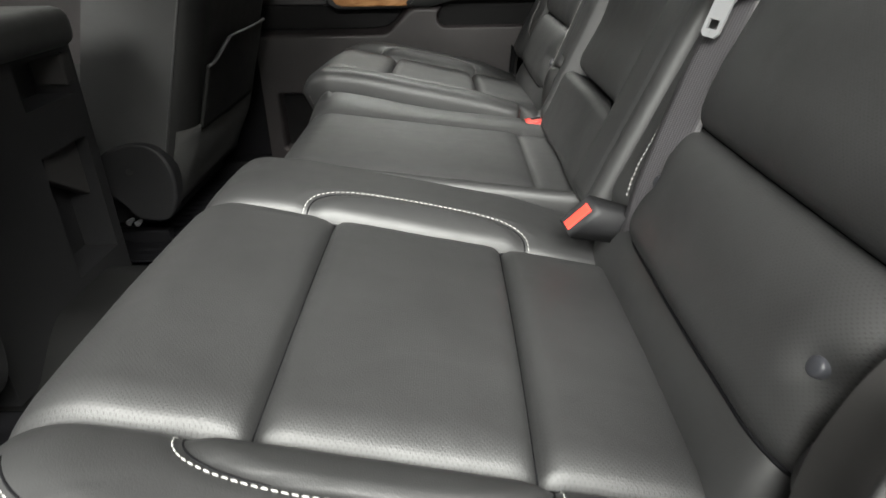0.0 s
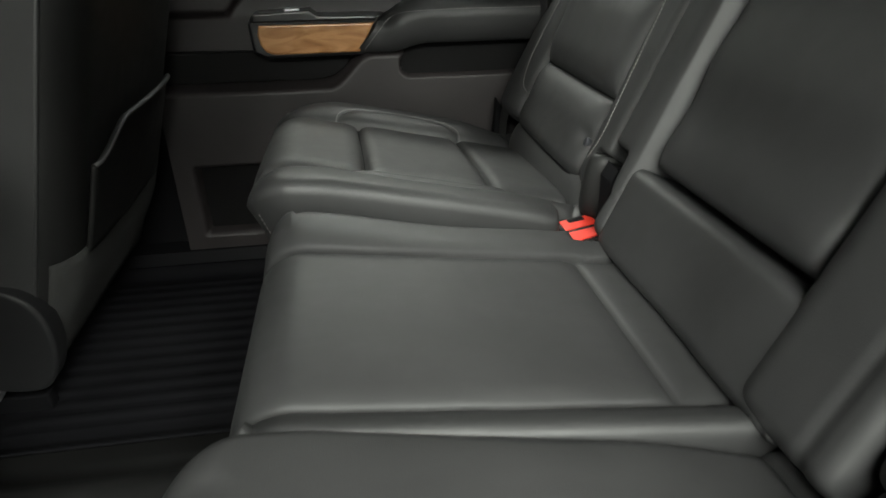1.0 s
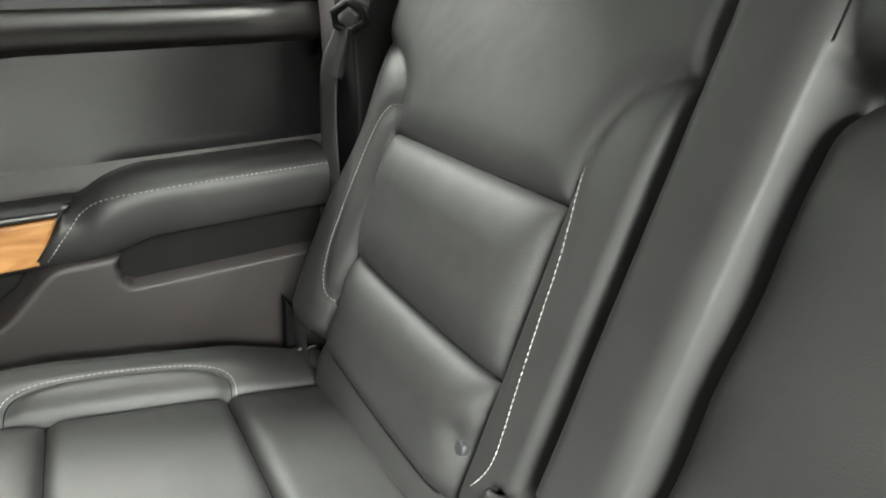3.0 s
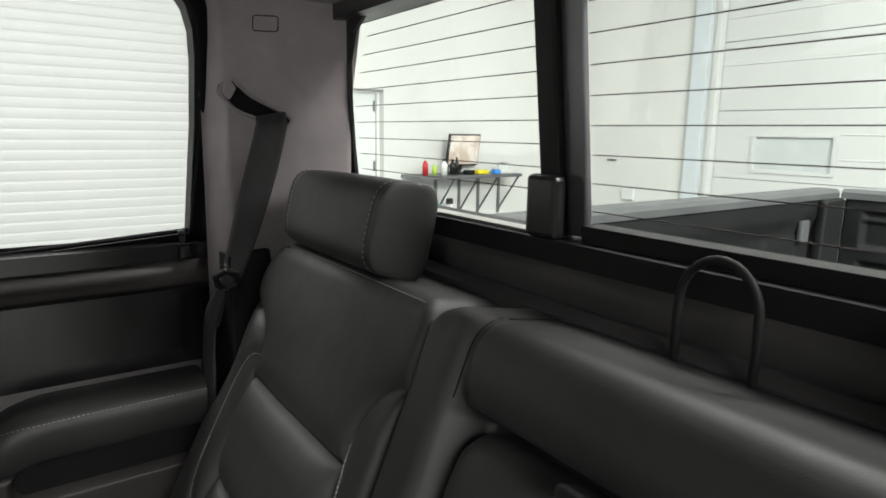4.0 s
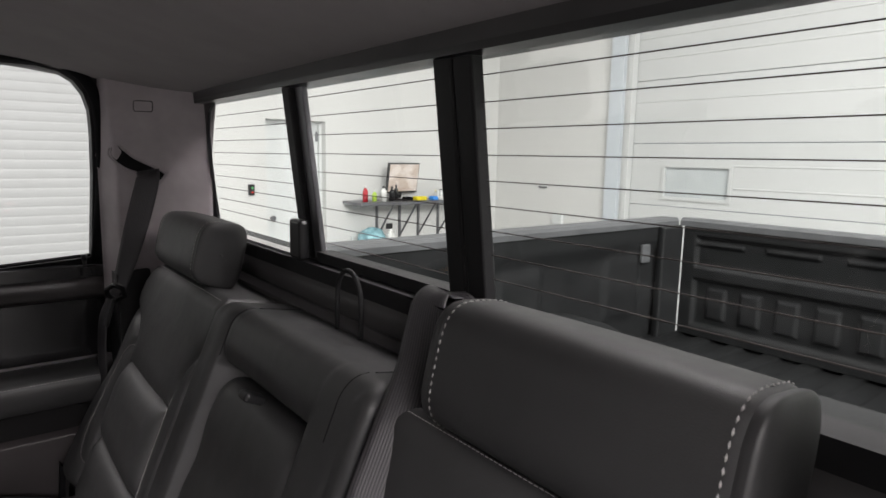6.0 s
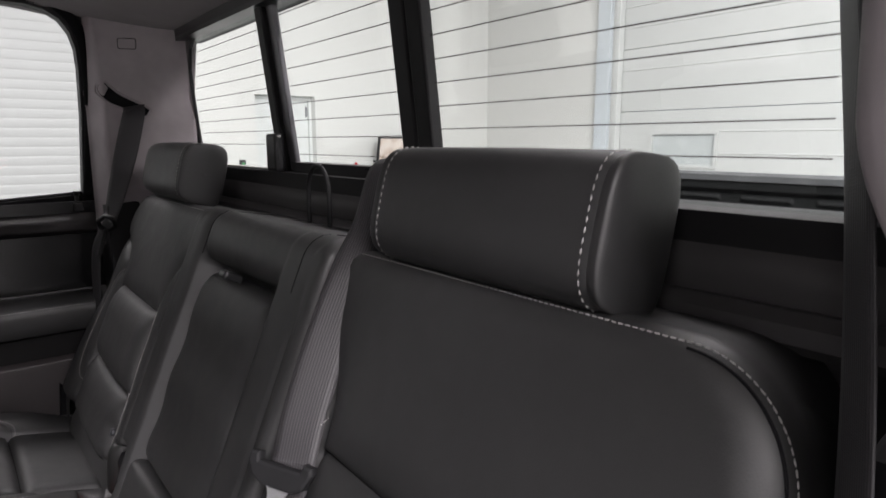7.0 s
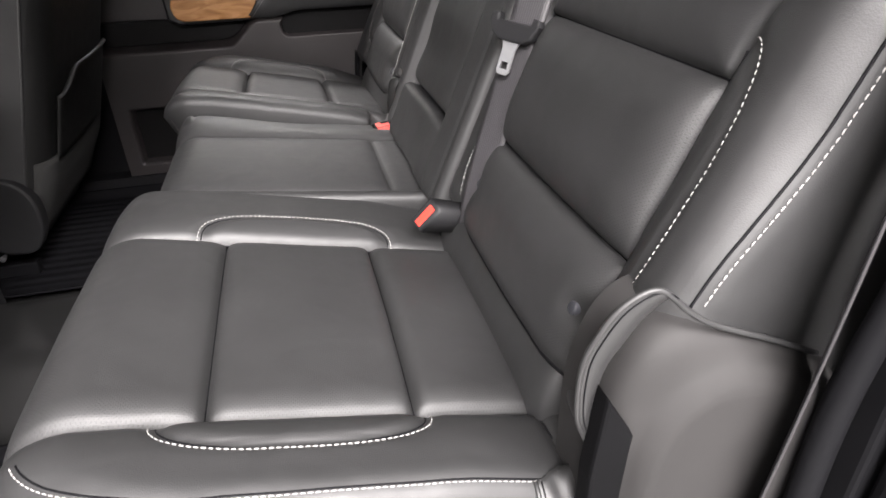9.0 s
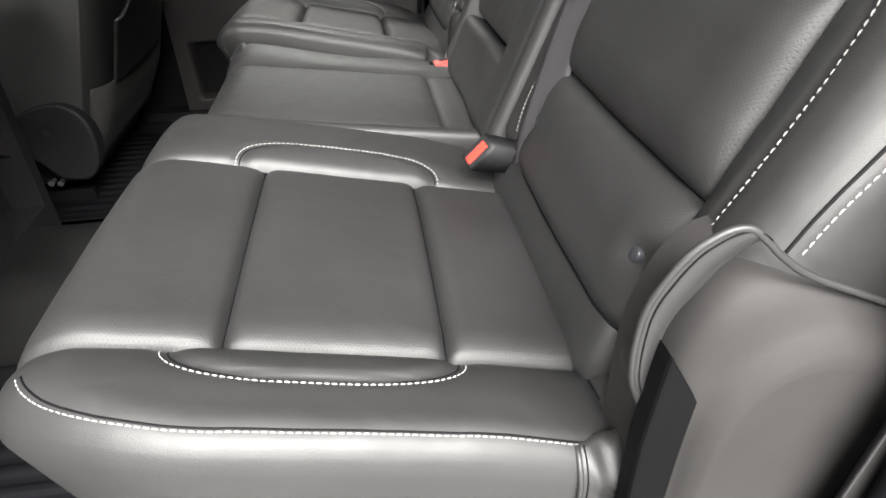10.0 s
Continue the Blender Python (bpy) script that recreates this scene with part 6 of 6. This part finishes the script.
# ---- belts and buckles ----
def centre_belt():
    b = thing("centre_belt", "grey woven centre seat belt with steel tongue", "seat belt")
    path = [(1.072, -0.214, 1.490), (1.060, -0.213, 1.512), (1.034, -0.215, 1.510), (0.997, -0.244, 1.452), (0.957, -0.268, 1.402), (0.924, -0.275, 1.342), (0.890, -0.284, 1.272), (0.870, -0.292, 1.222)]
    nrm = [(-0.5, 0, 1), (-0.4, 0, 1), (-0.9, -0.1, 0.6), (-0.8, -0.35, 0.5), (-0.68, -0.62, 0.35), (-0.66, -0.68, 0.3), (-0.7, -0.62, 0.3), (-0.75, -0.52, 0.3)]
    strap("webbing", path, nrm, WEBN, M_WEB, b)
    low = [(0.872, -0.292, 1.225), (0.848, -0.300, 1.16), (0.822, -0.312, 1.09), (0.798, -0.327, 1.02), (0.786, -0.334, 0.95)]
    strap("folded_webbing", low, [(-0.85, -0.40, 0.3)] * 5, WEBN, M_WEB, b)
    low2 = [(q[0] + 0.006, q[1] + 0.010, q[2] + 0.004) for q in low]
    strap("folded_webbing", low2, [(-0.85, -0.40, 0.3)] * 5, WEBN, M_WEB, b)
    # tongue: moulded grip and steel plate
    o = Vector((0.859, -0.293, 1.216))
    d = Vector((-0.33, -0.10, -0.94)).normalized()
    n = Vector((-0.8, -0.45, 0.3))
    n = (n - d * n.dot(d)).normalized()
    w = d.cross(n)
    m = Matrix((w, n, -d)).transposed().to_4x4()
    m.translation = o + n * 0.004
    grip = [(-0.038, 0.010), (-0.036, 0.017), (-0.026, 0.018), (-0.024, 0.010), (0.024, 0.010), (0.026, 0.018), (0.036, 0.017), (0.038, 0.008), (0.030, -0.006), (0.018, -0.012), (-0.018, -0.012), (-0.030, -0.006)]
    g = prism_bm(grip, "y", -0.006, 0.006, 0.003)
    bmesh.ops.transform(g, matrix=m, verts=g.verts)
    part("grip", g, M_PLASTIC, b, "black plastic belt grip")
    plate = [(0.0001, -0.050), (0.006, -0.050), (0.0095, -0.046), (0.0095, -0.020), (0.012, -0.014), (0.016, -0.008), (-0.016, -0.008), (-0.012, -0.014), (-0.0095, -0.020), (-0.0095, -0.046), (-0.006, -0.050), (-0.0001, -0.050)]
    plate += [(-0.0001, -0.043), (-0.0055, -0.043), (-0.0055, -0.035), (0.0055, -0.035), (0.0055, -0.043), (0.0001, -0.043)]
    t = prism_bm(plate, "y", -0.0012, 0.0012)
    bmesh.ops.transform(t, matrix=m, verts=t.verts)
    part("steel_tongue", t, M_CHROME, b, "bright steel belt tongue")
    # guide tower on the top of the back
    tw = thing("belt_guide", "dark grey plastic belt guide on top of the seat back", "belt guide")
    prof = [(1.040, 1.40), (1.038, 1.495), (1.046, 1.505), (1.085, 1.505), (1.092, 1.495), (1.095, 1.40)]
    part("tower", prism_bm(prof, "y", -0.300, -0.168, 0.006, 3), M_SHROUD, tw)
    part("guide_slot", box_bm(1.030, 1.075, -0.250, -0.180, 1.5045, 1.5065), M_RUBBER, tw)


centre_belt()


def buckle(label, at, axis, width_dir, w, h, length, body_dir=None, depth=0.011):
    """A belt buckle: black body with a red push button, notched round the tongue slot, in its end."""
    b = thing("belt_buckle", label, "belt buckle", "rear belt buckles")
    a = Vector(axis).normalized()
    y = Vector(width_dir)
    y = (y - a * y.dot(a)).normalized()
    x = y.cross(a)
    m = Matrix((y, x, a if body_dir is None else Vector(body_dir).normalized())).transposed().to_4x4()
    m.translation = Vector(at)
    rim = [(-w / 2, -h / 2), (w / 2, -h / 2), (w / 2, h / 2), (-w / 2, h / 2)]
    body = prism_bm(rim, "z", -length, 0.0, 0.004, 3)
    for v in body.verts:
        k = 1 - 0.16 * min(1.0, max(0.0, -v.co.z / length))
        v.co.x, v.co.y = v.co.x * k, v.co.y * k
    bmesh.ops.transform(body, matrix=m, verts=body.verts)
    part("body", body, M_PLASTIC, b, smooth=True)
    p, q, n, d = w / 2 - 0.0050, h / 2 - 0.0055, w * 0.22, depth * 0.85
    face = [(-p, -q), (-n, -q), (-n + 0.001, -q + d), (n - 0.001, -q + d), (n, -q), (p, -q), (p, q), (-p, q)]
    if body_dir:
        face = [(-p, -q + 0.003), (p, -q + 0.003), (p, q), (-p, q)]
    button = prism_bm(face, "z", -0.006, 0.0016, 0.001, 2)
    bmesh.ops.transform(button, matrix=m, verts=button.verts)
    part("push_button", button, M_RED, b, "red push button")
    if not body_dir:
        part("tongue_slot", box_bm(-n, n, -q + 0.0004, -q + d - 0.0008, -0.006, 0.0006, 0, 2, m), M_RUBBER, b)
    part("stalk", box_bm(-w / 2 + 0.008, w / 2 - 0.008, -0.004, 0.004, -length - 0.04, -length + 0.002, 0.003, 2, m), M_PLASTIC, b)
    return b


buckle("black seat belt buckle with red button, lying tilted on the bench", (0.738, -0.302, 1.0), (-0.67, -0.58, 0.47), (0.65, -0.15, 0.74), 0.041, 0.0235, 0.058, (-0.965, -0.05, 0.25))
buckle("black seat belt buckle with red button, standing in the bench gap", (0.774, 0.209, 0.947), (-0.10, -0.14, 0.98), (-1, -0.12, -0.1), 0.056, 0.034, 0.055, None, 0.004)
buckle("black seat belt buckle with red button, standing in the bench gap", (0.775, 0.246, 0.947), (-0.10, -0.14, 0.98), (1, 0.12, 0.1), 0.056, 0.034, 0.055)


# ---- front passenger seat and centre console ----
def front_seat(sg, label):
    fs = thing("front_seat", label, "car seat", "front seats")
    y0, y1 = 0.285, 0.765

    def f(a, t):
        # a: across, t: height share of the rear face
        z = 0.76 + 0.80 * t
        y = y0 + (y1 - y0) * a
        x = 0.055 + 0.30 * (z - 0.76) - 0.02 * sm(0.15, 0.0, t)
        edge = np.minimum(a, 1 - a) * (y1 - y0)
        x = x - 0.05 * (1 - np.sqrt(np.clip(1 - np.clip(1 - edge / 0.06, 0, 1) ** 2, 0, 1)))
        return stack(x, y, z)

    aa = np.concatenate([0.5 - 0.5 * np.cos(np.linspace(0, math.pi, 46))])
    sheet("back_panel", aa, np.linspace(0.05, 1, 46), f, M_SEATBACK, fs)

    def band(a, t):
        p = f(a, t)
        return p + np.array((0.004, 0, 0))

    sheet("carpet_band", aa[3:-3], np.linspace(0.0, 0.20, 10), band, M_CARPET, fs, "grey carpeted lower band", thick=0.004)

    def pocket(a, t):
        b = 0.12 + 0.76 * a
        top = 0.40 - 0.055 * (1 - sm(0.0, 0.25, a)) + 0.03 * np.sin(a * math.pi) * 0.0
        tt = 0.19 + (top - 0.19) * t
        p = f(b, tt)
        bul = 0.014 * np.sin(np.clip(a, 0, 1) * math.pi) ** 0.5 * (0.4 + 0.6 * t)
        p[..., 0] += 0.006 + bul
        return p

    sheet("map_pocket", np.linspace(0, 1, 40), np.linspace(0, 1, 24), pocket, M_SEATBACK, fs, "black map pocket on the seat back", thick=0.004)
    lip = [tuple(pocket(np.array(a), np.array(1.0)) + np.array((0.002, 0, 0.0))) for a in np.linspace(0, 1, 30)]
    tube("pocket_lip", lip, 0.0035, M_LEATHER, fs)
    # inner side of the back: a leather face, then front half
    def side(t, d):
        z = 0.86 + 0.70 * t
        x = 0.012 + 0.30 * (z - 0.76) - d * 0.17
        y = y0 - 0.012 * np.sin(np.clip(d, 0, 1) * math.pi)
        return stack(x, y + 0.0 * z, z)

    sheet("side_panel", np.linspace(0, 1, 30), np.linspace(0, 1, 16), side, M_LEATHER, fs, "grey-black leather side of the back", flip=False)
    tube("side_piping", [tuple(side(np.array(t), np.array(0.0)) + np.array((0.002, 0.002, 0))) for t in np.linspace(0, 1, 30)], 0.003, M_LEATHER, fs)
    part("back_core", prism_bm([(-0.13, 0.80), (0.005, 0.80), (0.21, 1.53), (0.10, 1.54)], "y", y0 + 0.004, y1 - 0.03, 0.01), M_LEATHER, fs)
    # recliner cover
    prof = [(-0.060, 0.890), (-0.020, 0.903), (0.015, 0.905), (0.042, 0.892), (0.060, 0.865), (0.066, 0.83), (0.060, 0.785), (0.040, 0.750), (0.010, 0.743), (-0.03, 0.752), (-0.05, 0.78), (-0.10, 0.83), (-0.09, 0.87)]
    prof = [(float(a), float(b)) for a, b in smooth_line(prof + prof[:1], 4)][:-1]
    rc = part("recliner_cover", prism_bm(prof, "y", 0.262, 0.300, 0.006, 3), M_PLASTIC, fs, "rounded black plastic recliner cover")
    part("cover_screw", cyl_bm((-0.020, 0.2615, 0.850), (-0.020, 0.266, 0.850), 0.007, 12), M_GLOSS, rc)
    part("seat_cushion", box_bm(-0.62, -0.04, y0 + 0.01, y1 - 0.01, 0.80, 0.98, 0.05, 4), M_LEATHER, fs, smooth=True)
    part("seat_frame", box_bm(-0.55, 0.0, y0 + 0.05, y1 - 0.05, 0.70, 0.82, 0.02, 3), M_PLASTIC, fs)
    part("seat_rail", box_bm(-0.55, 0.00, 0.318, 0.342, 0.665, 0.695, 0.004), M_RUBBER, fs)
    for x, y in ((-0.055, 0.272), (-0.035, 0.268)):
        part("rail_bolt", cyl_bm((x, y, 0.735), (x, y + 0.02, 0.735), 0.006, 12, 0.004), M_STEEL, fs, "bright steel bolt")
    part("head_rest_base", box_bm(0.10, 0.19, 0.40, 0.65, 1.55, 1.72, 0.04, 4), M_LEATHER, fs, smooth=True)
    if sg < 0:
        for o in fs.children_recursive:
            for v in o.data.vertices:
                v.co.y = -v.co.y
            o.data.flip_normals()
    return fs


def open_door():
    """The left rear door, swung open beside the camera's way in."""
    # out of view; put in to block light from the front left
    d = thing("rear_door_left", "open left rear door with black trim and window frame", "car door", kind="structure")
    m = pose(-0.03, -0.90, 0, 0, 0, -100)
    part("door_shell", box_bm(0.0, 0.82, -0.05, 0.03, 0.48, 1.40, 0.02, 3, m), M_PAINT, d)
    part("door_trim", box_bm(0.02, 0.80, 0.03, 0.07, 0.52, 1.39, 0.02, 3, m), M_DOOR, d)
    for x0, x1, z0, z1 in ((0.0, 0.05, 1.40, 1.80), (0.77, 0.82, 1.40, 1.70), (0.0, 0.80, 1.77, 1.82)):
        part("window_frame", box_bm(x0, x1, -0.02, 0.02, z0, z1, 0.006, 2, m), M_PLASTIC, d)


open_door()
P1 = front_seat(1, "black leather front passenger seat with map pocket, seen from behind")
# driver's seat, never in view: a mirrored copy added to shade the footwell
P2 = front_seat(-1, "black leather driver's seat with map pocket")


def console():
    c = thing("centre_console", "black centre console with padded lid between the front seats", "console")
    yL, yR = -0.205, 0.150
    part("console_body", box_bm(-0.62, -0.06, yL, yR, 0.67, 1.105, 0.012, 3), M_PLASTIC, c)
    # rear face with an upper cup and a lower bin
    for y0, y1, z0, z1 in ((yL, 0.000, 0.67, 1.12), (0.125, yR, 0.67, 1.12), (0.000, 0.125, 0.67, 0.76), (0.000, 0.125, 0.965, 1.035), (0.000, 0.125, 1.10, 1.12)):
        part("rear_face", box_bm(-0.06, 0.0, y0, y1, z0, z1), M_PLASTIC, c)
    part("bin_divider", prism_bm([(0.020, 0.925), (0.035, 0.965), (0.125, 0.965), (0.125, 0.86), (0.03, 0.92)], "x", -0.045, -0.020, 0.003), M_SHROUD, c, "grey panel in the rear bin")
    part("cup_flap", box_bm(-0.050, 0.002, 0.115, 0.140, 1.050, 1.098, 0.004, 3), M_SHROUD, c)
    part("lid", box_bm(-0.62, 0.025, -0.20, 0.145, 1.108, 1.168, 0.022, 4), M_LEATHER, c, "padded leather console lid", smooth=True)
    return c


console()


# ---- the load bed behind the window ----
def bed():
    b = thing("load_bed", "black lined pickup load bed with plastic rail caps", "truck bed", kind="structure")
    x0, x1 = 1.27, 3.20

    def floor(x, y):
        return stack(x, y, 0.845 + 0.012 * sm(-0.3, 0.3, np.sin(2 * np.pi * y / 0.14)))

    sheet("bed_floor", np.linspace(x0, x1 + 0.02, 6), np.linspace(-0.80, 0.80, 160), floor, M_BED, b, thick=0.02)
    part("front_wall", box_bm(x0 - 0.03, x0, -0.80, 0.80, 0.60, 1.36, 0.006), M_BED, b)
    for s in (1, -1):
        def wall(x, z):
            y = 0.745 + 0.02 * sm(1.30, 1.22, z) - 0.012 * sm(0.03, 0.0, np.abs((x - x0) % 0.62 - 0.31) - 0.10) * sm(0.95, 1.0, z) * sm(1.26, 1.2, z)
            return stack(x, s * y, z)

        sheet("side_wall", np.linspace(x0, x1 - 0.006, 120), np.linspace(0.83, 1.365, 40), wall, M_BED, b, thick=0.01, flip=s < 0)
        part("outer_side", box_bm(x0, x1 - 0.003, s * 0.842, s * 0.90, 0.5, 1.35), M_PAINT, b)
        part("rail_cap", prism_bm([(s * 0.735, 1.352), (s * 0.735, 1.372), (s * 0.745, 1.385), (s * 0.815, 1.385), (s * 0.84, 1.375), (s * 0.84, 1.345)][::s], "x", x0 - 0.02, x1 - 0.010, 0.004), M_RAIL, b)
        # wheel housing
        prof = arc(2.28, 0.84, 0.40, 0, 180, 24, 0.23)
        part("wheel_housing", prism_bm(prof, "y", s * 0.575, s * 0.76, 0.03, 4), M_BED, b, smooth=False)
        for x in (1.45, 2.95):
            part("tie_down", box_bm(x - 0.03, x + 0.03, s * 0.735, s * 0.752, 1.20, 1.28, 0.006), M_RAIL, b)
        part("corner_post", box_bm(x1 - 0.16, x1 - 0.004, s * 0.715, s * 0.75, 0.85, 1.352, 0.012, 3), M_BED, b)
    b.location.z, b.scale.y = 0.022, 1.055
    tg = thing("tailgate", "closed tailgate with a ribbed black liner", "tailgate")
    hy = 0.715

    def face(y, z):
        x = x1 + 0.0 * y
        # two sunk fields with raised rails
        fy = np.minimum(hy - 0.05 - np.abs(y), 1)
        up = sm(0, 0.02, np.minimum(np.minimum(z - 1.165, 1.315 - z), fy))
        lo = sm(0, 0.02, np.minimum(np.minimum(z - 0.90, 1.125 - z), fy))
        ribs = sm(0.0, 0.015, np.minimum(0.045 - np.abs((y + 0.07) % 0.14 - 0.07), np.minimum(z - 0.94, 1.09 - z)))
        slot = sm(0.0, 0.010, np.minimum(0.10 - np.abs((y + 0.14) % 0.28 - 0.14), np.minimum(z - 1.262, 1.292 - z)))
        return stack(x + 0.020 * up + 0.020 * lo - 0.014 * ribs * lo - 0.012 * slot, y, z)

    sheet("liner_face", np.linspace(-hy, hy, 260), np.linspace(0.86, 1.352, 90), face, M_BED, tg)
    part("gate_shell", box_bm(x1 + 0.03, x1 + 0.075, -0.735, 0.735, 0.80, 1.352, 0.01), M_PAINT, tg)
    part("top_cap", prism_bm([(x1 - 0.008, 1.350), (x1 - 0.006, 1.374), (x1 + 0.012, 1.386), (x1 + 0.07, 1.384), (x1 + 0.085, 1.350)], "y", -0.735, 0.735, 0.004), M_RAIL, tg)
    tg.location.z, tg.scale.y = 0.022, 1.055
    return b


bed()
